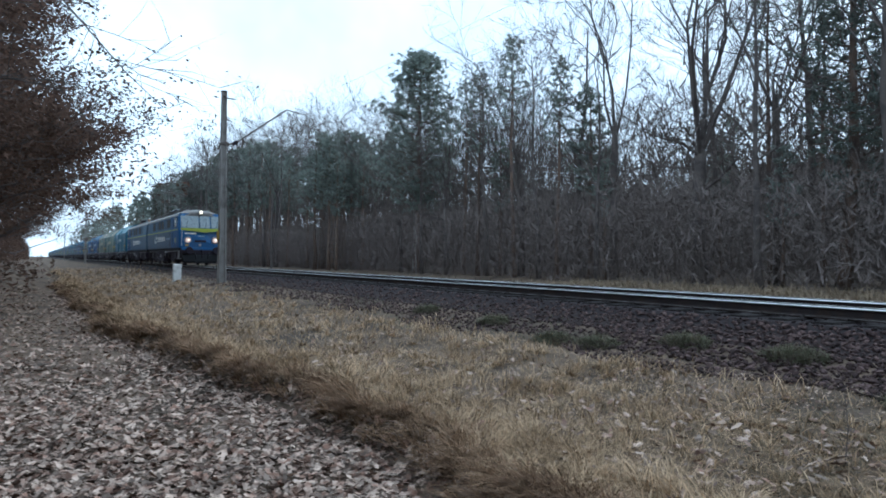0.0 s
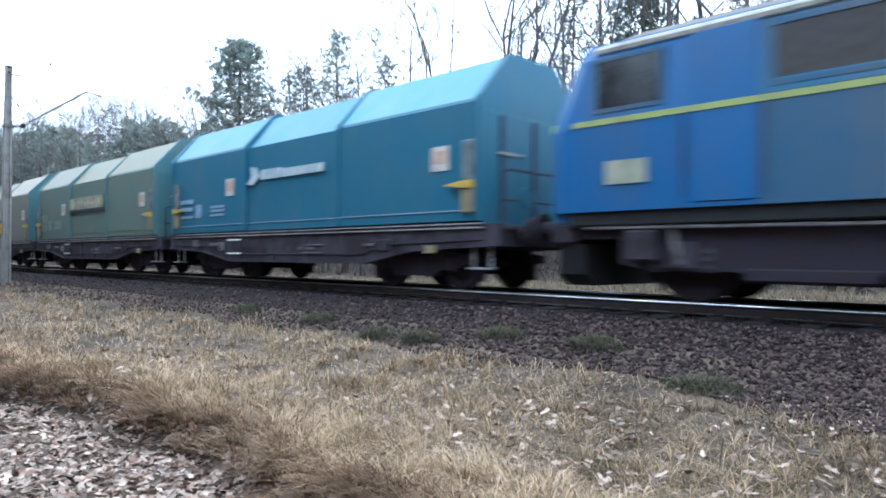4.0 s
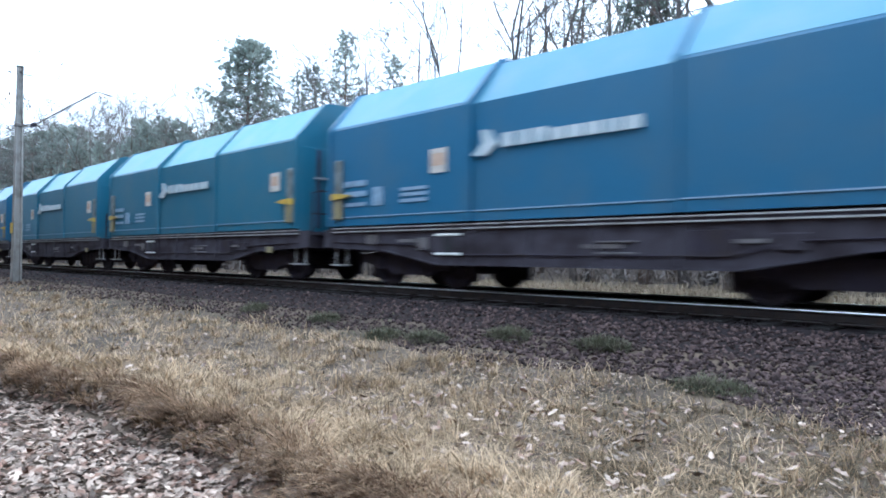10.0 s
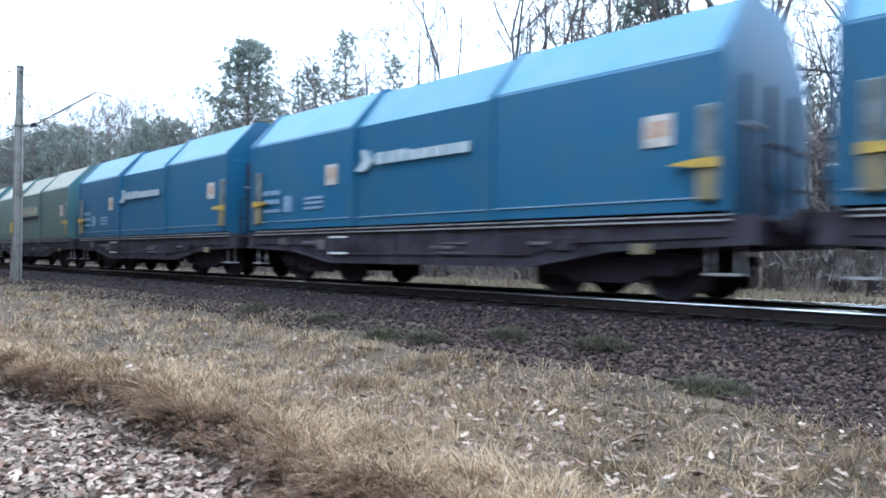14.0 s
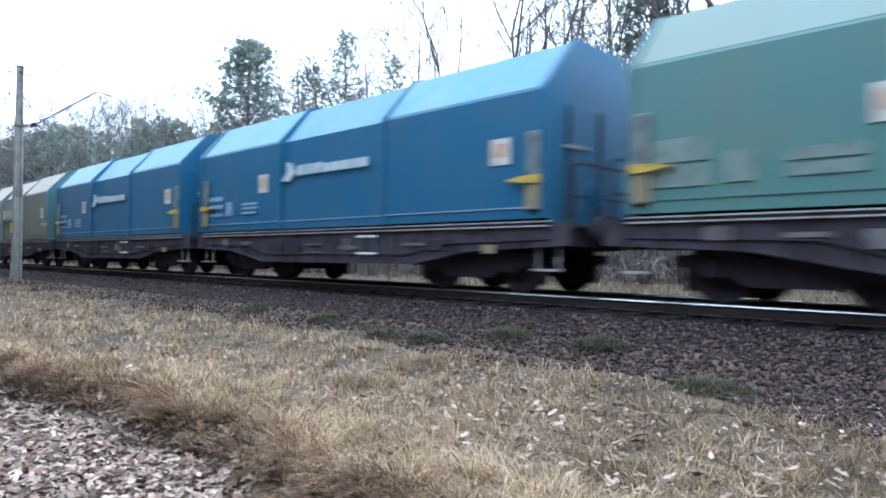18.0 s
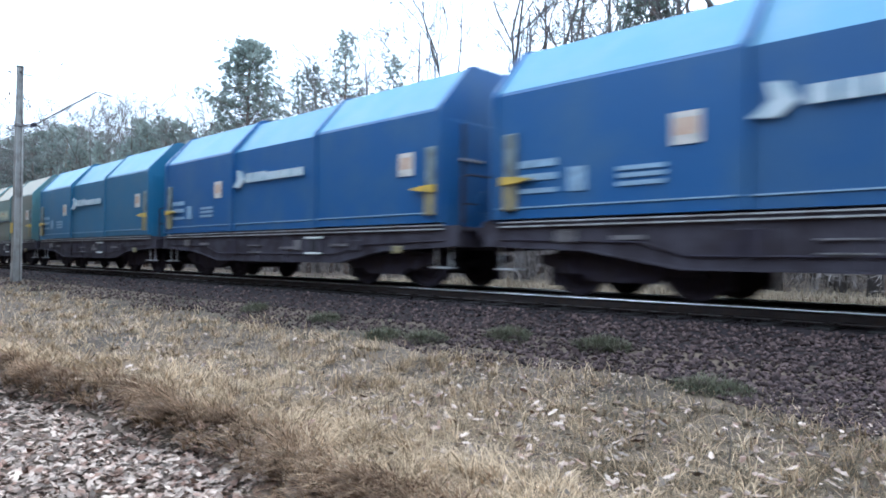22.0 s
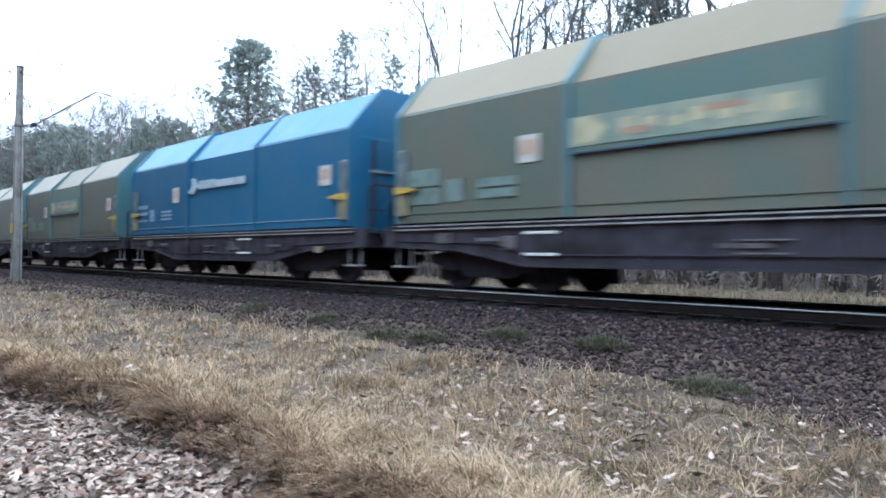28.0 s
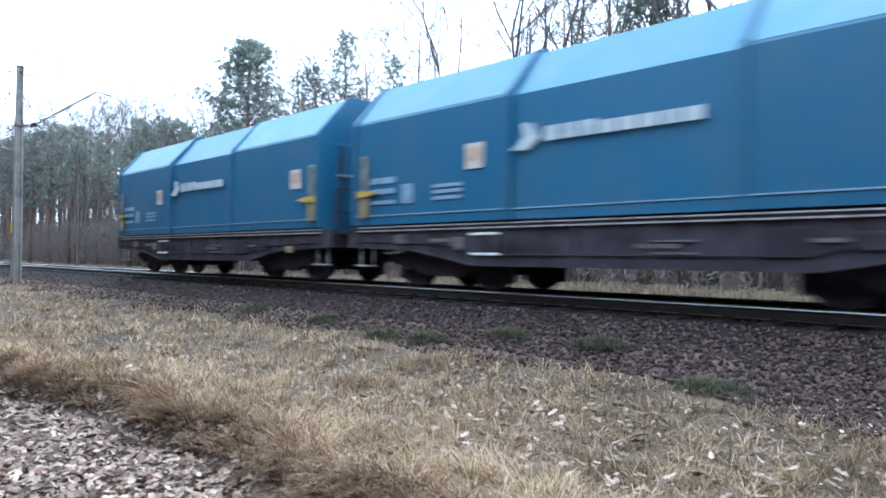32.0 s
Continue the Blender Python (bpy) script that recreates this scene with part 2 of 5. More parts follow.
# ---- mesh tools ----
class Build:
    def __init__(self):
        self.v, self.f = [], []

    def add(self, vs, fs):
        o = len(self.v)
        self.v += [tuple(p) for p in vs]
        self.f += [tuple(i + o for i in q) for q in fs]
        return self

    def box(self, x0, x1, y0, y1, z0, z1, c=0.0):
        """A box whose edges are cut off by c."""
        if c <= 0:
            vs = [(x, y, z) for x in (x0, x1) for y in (y0, y1) for z in (z0, z1)]
            return self.add(vs, [(0, 1, 3, 2), (4, 6, 7, 5), (0, 4, 5, 1), (2, 3, 7, 6), (0, 2, 6, 4), (1, 5, 7, 3)])
        ring = lambda x, k: [(x, y0 + k, z0 + c), (x, y0 + c, z0 + k), (x, y1 - c, z0 + k), (x, y1 - k, z0 + c),
                             (x, y1 - k, z1 - c), (x, y1 - c, z1 - k), (x, y0 + c, z1 - k), (x, y0 + k, z1 - c)]
        return self.loft([ring(x0, c), ring(x0 + c, 0), ring(x1 - c, 0), ring(x1, c)])

    def loft(self, rings, caps=True):
        n = len(rings[0])
        fs = [(i * n + j, i * n + (j + 1) % n, (i + 1) * n + (j + 1) % n, (i + 1) * n + j) for i in range(len(rings) - 1) for j in range(n)]
        if caps:
            fs += [tuple(reversed(range(n))), tuple(range((len(rings) - 1) * n, len(rings) * n))]
        return self.add([p for r in rings for p in r], fs)

    def prism(self, profile, x0, x1):
        """A closed (y, z) outline run along x."""
        return self.loft([[(x, y, z) for y, z in profile] for x in (x0, x1)])

    def plate(self, outline, y0, y1):
        """A closed (x, z) outline run along y."""
        return self.loft([[(x, y, z) for x, z in outline] for y in (y0, y1)])

    def tube(self, pts, radii, n=6, caps=True):
        pts = [Vector(p) for p in pts]
        rings = []
        for i, p in enumerate(pts):
            d = (pts[min(i + 1, len(pts) - 1)] - pts[max(i - 1, 0)]).normalized()
            a = d.cross(Vector((0, 0, 1)) if abs(d.z) < 0.9 else Vector((1, 0, 0))).normalized()
            b = d.cross(a)
            r = radii[i] if isinstance(radii, (list, tuple)) else radii
            rings.append([p + a * (r * math.cos(6.28318 * k / n)) + b * (r * math.sin(6.28318 * k / n)) for k in range(n)])
        return self.loft(rings, caps)

    def turned(self, profile, axis_x, axis_z, n=20):
        """A solid turned about an axis along y: profile of (radius, y)."""
        return self.loft([[(axis_x + r * math.cos(6.28318 * k / n), y, axis_z + r * math.sin(6.28318 * k / n)) for k in range(n)] for r, y in profile])

    def disc_x(self, x0, x1, cy, cz, r0, r1, n=16):
        """A round piece along x."""
        return self.loft([[(x, cy + r * math.cos(6.28318 * k / n), cz + r * math.sin(6.28318 * k / n)) for k in range(n)] for x, r in ((x0, r0), (x1, r1))])

    def mesh(self, name, material, smooth=False):
        me = bpy.data.meshes.new(name)
        me.from_pydata(self.v, [], self.f)
        me.materials.append(material)
        if smooth:
            me.shade_smooth()
        me.update()
        return me


def part(name, build, material, parent=None, label="", at=(0, 0, 0), smooth=False):
    ob = new(name, build.mesh(name, material, smooth))
    ob.location = at
    if parent:
        ob.parent = parent
    if label:
        ob["label"] = label
    return ob


def thing(name, label, category, group="", kind=""):
    return tagged(new(name), label, category, group, kind)


def B():
    return Build()


# ---- ground, track bed and rails ----
def rnd(a, b):
    return random.uniform(a, b)


def path_edge(x):
    """Where the leafy path ends and the grass verge begins."""
    return float(np.interp(x, [-36, -14, -10, -7.8, -5.5, -4.4, 0], [0.85, 1.25, 1.8, 2.12, 2.26, 2.28, 2.2])) + 0.10 * math.sin(x * 0.9) + 0.07 * math.sin(x * 2.7 + 1)


def ground_z(x, y):
    """Height of the ground: leaf path, grass verge, track bed, strip beyond and wood floor."""
    if -2 < y < 4.5:
        y = y - (path_edge(x) - 2.2) * (1 - abs(y - 2.2) / 4.2 if y < 2.2 else 1 - (y - 2.2) / 2.3)
    knots = [(-400, -0.7), (-8, -0.75), (-2, -0.9), (2.02, -0.95), (2.2, -0.80), (2.34, -0.735), (3.2, -0.745), (4.5, -0.74), (6.2, -0.68), (7.0, -0.56), (7.95, -0.30), (8.2, -0.21),
             (11.2, -0.21), (12.5, -0.48), (14.5, -0.42), (18, -0.32), (40, -0.1), (400, 0.5)]
    for (a, za), (b, zb) in zip(knots, knots[1:]):
        if a <= y <= b:
            z = za + (zb - za) * (y - a) / (b - a)
            break
    if not 6.6 < y < 12.4:
        z += 0.045 * noise.noise(Vector((x * 0.5, y * 0.8, 0))) + 0.02 * noise.noise(Vector((x * 2.3, y * 2.3, 4)))
    return z


def make_ground():
    xs = [-2500, -1200, -700, -400, -250] + [-160 + 3 * i for i in range(34)] + [-58 + 1.0 * i for i in range(30)] + [-28 + 0.25 * i for i in range(120)]
    xs += [2 + 1.5 * i for i in range(20)] + [60, 120, 250, 500, 700, 1200, 2500]
    ys = [-2500, -800, -300, -100, -40, -20, -10] + [-6 + 0.5 * i for i in range(12)] + [0.2 * i for i in range(65)] + [13 + 0.6 * i for i in range(15)] + [23, 26, 30, 40, 60, 100, 200, 400, 1200, 2500]
    zc = lambda x, y: ground_z(x, max(-399, min(399, y)))
    vs = [(x, y, zc(x, y)) for x in xs for y in ys]
    n = len(ys)
    fs = [(i * n + j, (i + 1) * n + j, (i + 1) * n + j + 1, i * n + j + 1) for i in range(len(xs) - 1) for j in range(n - 1)]
    g = part("ground", B().add(vs, fs), M["ground"], smooth=True)
    return tagged(g, "leaf-strewn sandy ground with dry grass beside the track", "ground", kind="structure")


ground = make_ground()
X0, X1 = -620.0, 620.0
track = thing("railway_track", "single railway track with shiny rail heads on dark ballast", "track", kind="structure")
RAIL = [(-0.075, -0.172), (0.075, -0.172), (0.075, -0.16), (0.012, -0.135), (0.009, -0.06), (0.036, -0.048), (0.036, -0.006), (0.03, -0.001), (-0.03, -0.001), (-0.036, -0.006), (-0.036, -0.048), (-0.009, -0.06), (-0.012, -0.135), (-0.075, -0.16)]
for side in (-0.753, 0.753):
    rail = part("rail", B().prism([(y + side + YC, z) for y, z in RAIL], X0, X1), M["rust"], track, "rusty steel rail")
    arc = [(-0.038, -0.032), (-0.043, -0.029), (-0.038, -0.017), (-0.030, -0.009), (-0.001, 0.0)]
    head = arc + [(-y, z) for y, z in reversed(arc)]
    # A narrow brighter metal strip on each foot stands in for its glint.
    for q in (-1, 1):
        part("rail_foot", B().add([(xx, YC + side + q * yy, zz) for xx in (X0, X1) for yy, zz in ((0.076, -0.159), (0.052, -0.149))], [(0, 2, 3, 1) if q < 0 else (0, 1, 3, 2)]), M["foot"], rail, "narrow bright strip drawing the glint on the rail foot")
    part("rail_head", B().prism([(y + side + YC, z + 0.001) for y, z in head], X0, X1), M["steel"], rail, "polished running surface", smooth=False)

# ---- freight wagons ----
PITCH, HALF = 12.5, 5.55
EDGE, TOP, SILL, INSET, WIDE = 3.16, 4.03, 1.18, 0.80, 1.45


def hood_outline(grow):
    g = grow
    return [(-WIDE - g, SILL), (-WIDE - g, EDGE - 0.03), (-WIDE - g + 0.03, EDGE + 0.02 + g), (-WIDE + INSET - 0.08, TOP - 0.05 + g), (-WIDE + INSET + 0.05, TOP + g),
            (WIDE - INSET - 0.05, TOP + g), (WIDE - INSET + 0.08, TOP - 0.05 + g), (WIDE + g - 0.03, EDGE + 0.02 + g), (WIDE + g, EDGE - 0.03), (WIDE + g, SILL)]


def wagon(paint, old, panel="", holder=None):
    """A coil wagon with three telescopic hoods. Local x is along the train, z = 0 the rail."""
    col = M[paint]
    kind = {"blue": "blue", "royal": "royal blue", "teal": "teal blue", "green": "faded grey-green", "olive": "faded olive green", "pale_olive": "pale faded green", "sea": "sea-green", "jade": "jade green", "mint": "faded mint green"}[paint]
    w = thing("freight_wagon", f"{kind} steel coil wagon with three telescopic hoods", "wagon", "wagons of the train")
    trim = M["faded_teal"] if old else col
    # hoods: the two end hoods overlap the middle one
    rear = 0.0 if old and paint not in ("pale_olive", "mint") else 0.18
    spans = [(-HALF - rear, -1.78, 0.0), (-1.85, 1.85, -0.05), (1.78, HALF, 0.0)]
    for x0, x1, g in spans:
        hood = part("hood", B().prism(hood_outline(g), x0, x1), col, w)
        o = hood_outline(g)
        # The sheet takes a lighter colour than the hood, as painted-in skylight.
        part("roof_sheet", B().prism([(yy * 1.002, zz + 0.004) for yy, zz in o[2:8]] + [(yy * 0.99, zz - 0.02) for yy, zz in reversed(o[2:8])], x0 + 0.004, x1 - 0.004), M[paint + "_roof"], hood, "roof sheet painted lighter for skylight, tan on the old wagons")
        for x in ((x0 + 0.03, x1 - 0.03) if g == 0 else ()):
            o = hood_outline(g + 0.035)
            part("hood_rim", B().loft([[(x - 0.05, *p) for p in o], [(x + 0.05, *p) for p in o]]), trim, hood)
        part("guide_strip", B().box(x0 + 0.05, x1 - 0.05, -WIDE - g - 0.02, -WIDE - g + 0.005, SILL + 0.16, SILL + 0.18), col if old else M["pale"], hood)
    # end walls with ladder rungs and platform
    for s in (-1, 1):
        end = HALF + (rear if s < 0 else 0.0)
        wall = part("end_wall", B().box(s * end - 0.04 if s > 0 else -end - 0.03, s * end + 0.03 if s > 0 else -end + 0.04, -1.36, 1.36, 0.92, EDGE - 0.15, 0.02), trim, w, "grimy end wall")
        for y in (-0.9, 0.0, 0.9):
            part("stiffener", B().box(s * (end + 0.03) - 0.03, s * (end + 0.03) + 0.03, y - 0.05, y + 0.05, 1.2, EDGE - 0.2, 0.01), M["wagon_end"], wall)
        part("end_platform", B().box(min(s * HALF, s * 6.0), max(s * HALF, s * 6.0), -1.3, 1.3, 1.02, 1.08, 0.01), M["sole"], w)
        post = B()
        post.tube([(s * 5.92, -1.28, 1.08), (s * 5.92, -1.28, 1.95), (s * 5.92, -1.1, 2.0), (s * 5.92, 1.1, 2.0), (s * 5.92, 1.28, 1.95), (s * 5.92, 1.28, 1.08)], 0.022, 6)
        post.tube([(s * 5.92, -1.28, 1.5), (s * 5.92, 1.28, 1.5)], 0.016, 6)
        part("handrail", post, M["sole"], w)
        part("lock_post", B().box(s * 5.36 - 0.12, s * 5.36 + 0.12, -1.53, -1.455, 1.72, 2.5, 0.02), M["post_grey"], w, "pale grimy hood lock post")
        part("lock_box", B().box(s * 5.36 - 0.13, s * 5.36 + 0.13, -1.545, -1.455, 1.3, 1.72, 0.02), M["dull_yellow"], w, "dull yellow lock box")
        wedge = [(s * 5.5, 1.70), (s * 5.5, 1.83), (s * 5.2, 1.82), (s * 4.88, 1.77), (s * 5.2, 1.72)]
        part("lock_lever", B().plate(wedge if s > 0 else wedge[::-1], -1.58, -1.5), M["yellow"], w, "yellow hood locking lever")
        part("end_bar", B().box(s * 5.62 - 0.03, s * 5.62 + 0.03, -1.2, 1.2, 1.0, 1.06, 0.01), M["galv"], w, "pale metal end bar")
        part("end_bar", B().box(s * 5.6 - 0.02, s * 5.6 + 0.02, -1.0, -0.4, 2.3, 2.34), M["galv"], w, "pale metal end bar")
        part("crank_wheel", B().disc_x(s * 5.95 - 0.02, s * 5.95 + 0.02, -0.7, 1.55, 0.2, 0.2, 14), col, w)
    # underframe: deep side sills, shallower over the bogies
    for s in (-1, 1):
        y0, y1 = sorted((s * 1.40, s * 1.28))
        belly = [(-5.95, 0.78), (-4.0, 0.70), (-2.6, 0.46), (2.6, 0.46), (4.0, 0.70), (5.95, 0.78), (5.95, 1.12), (-5.95, 1.12)]
        sill = part("side_sill", B().plate(belly, y0, y1), M["sole"], w, "grimy fishbelly side sill")
        part("hood_track", B().box(-5.6, 5.6, *sorted((s * 1.47, s * 1.38)), 1.05, 1.072), M["galv"], sill, "dull bare-metal hood rail")
        part("hood_track", B().box(-5.6, 5.6, *sorted((s * 1.45, s * 1.38)), 1.12, 1.14), M["galv"], sill, "dull bare-metal hood rail")
        lower = [(-5.95, 0.76), (-4.0, 0.68), (-2.6, 0.44), (2.6, 0.44), (4.0, 0.68), (5.95, 0.76)]
        part("bottom_flange", B().plate(lower + [(x, z + 0.025) for x, z in reversed(lower)], *sorted((s * 1.45, s * 1.3))), M["sole"], sill, "worn lower flange")
        for x in (-1.8, -0.6, 0.6, 1.8):
            part("gusset", B().box(x - 0.03, x + 0.03, *sorted((s * 1.44, s * 1.39)), 0.48, 1.1, 0.008), M["sole"], sill)
        if s < 0:
            dx = holder if holder is not None else {"royal": 1.75, "blue": -2.3, "teal": -2.35, "green": -2.1, "olive": -2.3, "pale_olive": 0.4, "sea": -2.0, "jade": -2.3, "mint": -2.25}[paint]
            plate = part("document_frame", B().box(dx - 0.28, dx + 0.28, -1.44, -1.405, 0.62, 0.98, 0.008), M["sole"], w, "grey document holder between white bars")
            part("upright", B().box(dx - 0.09, dx + 0.09, -1.452, -1.435, 0.65, 0.94), M["rubber"], plate)
            part("white_bar", B().box(dx - 0.31, dx + 0.31, -1.458, -1.43, 0.94, 0.985, 0.006), M["white"], plate)
            part("white_bar", B().box(dx - 0.31, dx + 0.31, -1.458, -1.43, 0.61, 0.655, 0.006), M["white"], plate)
            part("brake_panel", B().box(-dx - 0.3, -dx + 0.25, -1.44, -1.405, 0.6, 0.95, 0.01), M["sole"] if old else M["under"], w, "grimy brake control plate")
            part("sill_marking", B().box(-3.6, -3.1, -1.43, -1.405, 0.84, 0.9), M["flange"], w)
            part("sill_marking", B().box(2.3, 2.9, -1.43, -1.405, 0.78, 0.83), M["flange"], w)
            part("number_plate", B().box(-4.5, -4.2, -1.43, -1.405, 0.88, 1.0), M["flange"], w, "small dull marking plate")
            part("number_plate", B().box(0.4, 1.0, -1.43, -1.405, 0.72, 0.78), M["flange"], w, "small dull marking plate")
            part("axle_plate", B().box(4.3, 4.56, -1.46, -1.42, 0.64, 0.78, 0.006), M["dull_yellow"], w, "small dull yellow warning plate")
            part("side_plate", B().box(dx - 0.78, dx - 0.5, -1.44, -1.41, 0.7, 0.92, 0.008), M["flange"], w, "small grey metal plate")
            for k in (-1, 1):
                part("release_handle", B().box(-dx * 0.4 - 0.3, -dx * 0.4 + 0.3, -1.45, -1.41, 0.72 + 0.08 * k, 0.745 + 0.08 * k, 0.004), M["flange"], w)
            part("valve_box", B().box(3.0, 3.34, -1.45, -1.3, 0.68, 0.9, 0.02), M["sole"], w, "grimy valve box on the sill")
            part("valve_box", B().box(-4.55, -4.2, -1.44, -1.3, 0.8, 0.98, 0.02), M["flange"], w, "grimy valve box on the sill")
            part("brake_pipe", B().tube([(-5.6, -1.41, 0.86), (-3.2, -1.43, 0.80), (-2.5, -1.43, 0.62), (2.5, -1.43, 0.62), (3.2, -1.43, 0.80), (5.6, -1.41, 0.86)], 0.016, 5), M["under"], w)
            part("tank", B().tube([(-0.9, -0.75, 0.72), (0.6, -0.75, 0.72)], 0.19, 10), M["under"], w, "brake air tank")
    part("centre_beam", B().box(-5.9, 5.9, -0.35, 0.35, 0.72, 1.12, 0.02).box(-5.95, -5.75, -1.3, 1.3, 0.75, 1.1, 0.01).box(5.75, 5.95, -1.3, 1.3, 0.75, 1.1, 0.01).box(-5.6, 5.6, -1.35, 1.35, 1.06, 1.12), M["under"], w)
    part("floor_trough", B().prism([(-1.3, 1.12), (-1.3, 1.25), (1.3, 1.25), (1.3, 1.12)], -5.5, 5.5), M["under"], w)
    for s in (-1, 1):
        for y in (-0.875, 0.875):
            b = B().disc_x(s * 5.93, s * 6.16, y, 0.98, 0.10, 0.10, 12).disc_x(s * 6.16, s * 6.24, y, 0.98, 0.23, 0.22, 16)
            part("buffer", b, M["under"], w)
        part("coupling", B().tube([(s * 5.95, 0, 0.98), (s * 6.1, 0, 0.9), (s * 6.25, 0, 0.86)], 0.045, 6), M["under"], w)
        step = B().box(s * 5.5 - 0.2, s * 5.5 + 0.2, -1.42, -1.2, 0.38, 0.41).box(s * 5.5 - 0.2, s * 5.5 - 0.17, -1.3, -1.27, 0.4, 0.8).box(s * 5.5 + 0.17, s * 5.5 + 0.2, -1.3, -1.27, 0.4, 0.8)
        part("foot_step", step, M["galv"], w, "bare-metal foot step")
    for s in (-1, 1):
        bogie(w, s * 3.64)
    # markings on the near side
    y = -WIDE - 0.004
    sheet = lambda name, x0, x1, z0, z1, m, parent=w, label="", lift=0.0: part(name, B().box(x0, x1, y - 0.008 - lift, y - 0.001, z0, z1), m, parent, label)
    for x in (-2.52, 4.68):
        s = sheet("hazard_label", x - 0.2, x + 0.2, 2.04, 2.46, M["label_white"], label="white square label with a red-brown mark", lift=0.012)
        part("label_mark", B().box(x - 0.16, x + 0.16, y - 0.024, y - 0.0195, 2.16, 2.38), M["label_orange"], s)
    if panel == "decal":
        s = sheet("banner", -1.75, 1.5, 2.02, 2.6, M["decal_blue"], label="deep blue banner with white lettering bars", lift=0.016)
        part("banner_bar", B().box(-1.55, -1.25, y - 0.03, y - 0.0245, 2.16, 2.48).box(-1.1, 1.25, y - 0.03, y - 0.0245, 2.26, 2.42), M["white"], s)
    elif old:
        s = sheet("banner", -1.75, 1.5, 2.18, 2.6, M["cream"], label="faded cream banner with orange traces", lift=0.016)
        part("banner_mark", B().plate([(-1.7, 2.22), (-1.35, 2.22), (-1.15, 2.4), (-1.35, 2.58), (-1.6, 2.58)], y - 0.03, y - 0.0245), M["mark"], s)
        for k in range(7):
            part("banner_mark", B().box(-0.95 + 0.33 * k, -0.72 + 0.33 * k, y - 0.027, y - 0.0245, 2.30 + 0.03 * (k % 2), 2.5 - 0.04 * (k % 3)), M["mark"], s)
        part("banner_mark", B().box(-0.9, -0.5, y - 0.03, y - 0.0245, 2.26, 2.36), M["orange"], s)
        part("banner_mark", B().box(0.2, 0.7, y - 0.03, y - 0.0245, 2.42, 2.51), M["orange"], s)
        if panel == "patch":
            sheet("paint_patch", -1.1, 0.6, 1.45, 1.85, M["blue"], label="blue repainted patch", lift=0.016)
    else:
        wave = [(-1.75, 2.26), (-1.42, 2.22), (-1.2, 2.4), (-1.32, 2.62), (-1.55, 2.66), (-1.5, 2.44)]
        part("emblem", B().plate(wave, y - 0.02, y + 0.02), M["faded_white"], w, "white curved emblem")
        bars = B()
        for k in range(8):
            h = 0.22 if k < 3 else 0.18
            x = -1.1 + k * 0.31
            bars.box(x, x + 0.25, y - 0.02, y + 0.02, 2.33, 2.33 + h)
        part("lettering", bars, M["faded_white"], w, "row of white lettering bars")
    pal = M["pale_green" if old else "pale"]
    if old:
        for x0, x1, z0, z1 in ((-5.22, -4.45, 1.82, 2.12), (-5.22, -4.45, 1.5, 1.78), (-4.28, -3.9, 1.52, 1.9), (-3.55, -2.75, 1.72, 1.86), (-3.55, -2.75, 1.54, 1.68)):
            sheet("marking_block", x0, x1, z0, z1, pal, lift=0.012)
        if paint == "olive":
            sheet("upper_panel", -1.72, 1.72, 2.1, EDGE - 0.12, M["green"], label="less faded teal green upper panel", lift=0.002)
        part("panel_ledge", B().box(-1.78, 1.8, -WIDE - 0.03, -WIDE + 0.06, 2.07, 2.1, 0.005), M["wagon_end"] if panel != "patch" else M["under"], w, "dark ledge on the middle hood")
    for x0, x1, z0, z1 in () if old else ((-5.2, -4.5, 1.95, 2.06), (-5.2, -4.5, 1.75, 1.85), (-5.2, -4.5, 1.56, 1.63), (-4.3, -4.0, 1.55, 1.9), (-3.5, -2.8, 1.78, 1.84), (-3.5, -2.8, 1.68, 1.74), (-3.5, -2.8, 1.57, 1.63)):
        sheet("marking_bar", x0, x1, z0, z1, pal, lift=0.012)
    return w


def bogie(w, x):
    """A two-axle bogie: side frames with springs, bolster, and wheelsets."""
    b = B()
    for s in (-1, 1):
        prof = [(-1.45, 0.50), (-1.1, 0.40), (-0.72, 0.36), (-0.5, 0.24), (0.5, 0.24), (0.72, 0.36), (1.1, 0.40), (1.45, 0.50), (1.45, 0.62), (0.7, 0.70), (0.4, 0.60), (-0.4, 0.60), (-0.7, 0.70), (-1.45, 0.62)]
        y0, y1 = sorted((s * 1.06, s * 0.94))
        b.plate(prof, y0, y1)
        for k in (-0.18, 0.18):
            b.tube([(k, s * 1.0, 0.26), (k, s * 1.0, 0.6)], 0.085, 8)
        for k in (-0.93, 0.93):
            b.box(k - 0.15, k + 0.15, *sorted((s * 1.12, s * 0.92)), 0.33, 0.62, 0.03)
        for k in (-1.38, 1.38):
            b.box(k - 0.05, k + 0.05, *sorted((s * 0.8, s * 0.7)), 0.15, 0.62, 0.01)
    b.box(-0.2, 0.2, -1.0, 1.0, 0.42, 0.68, 0.02)
    b.box(-0.8, 0.8, -0.62, 0.62, 0.27, 0.6, 0.03)
    frame_part = part("bogie", b, M["under"], w, "sooty two-axle bogie", at=(x, 0, 0))
    for k in (-0.935, 0.935):
        wheelset(frame_part, k, 0.46)
    return frame_part


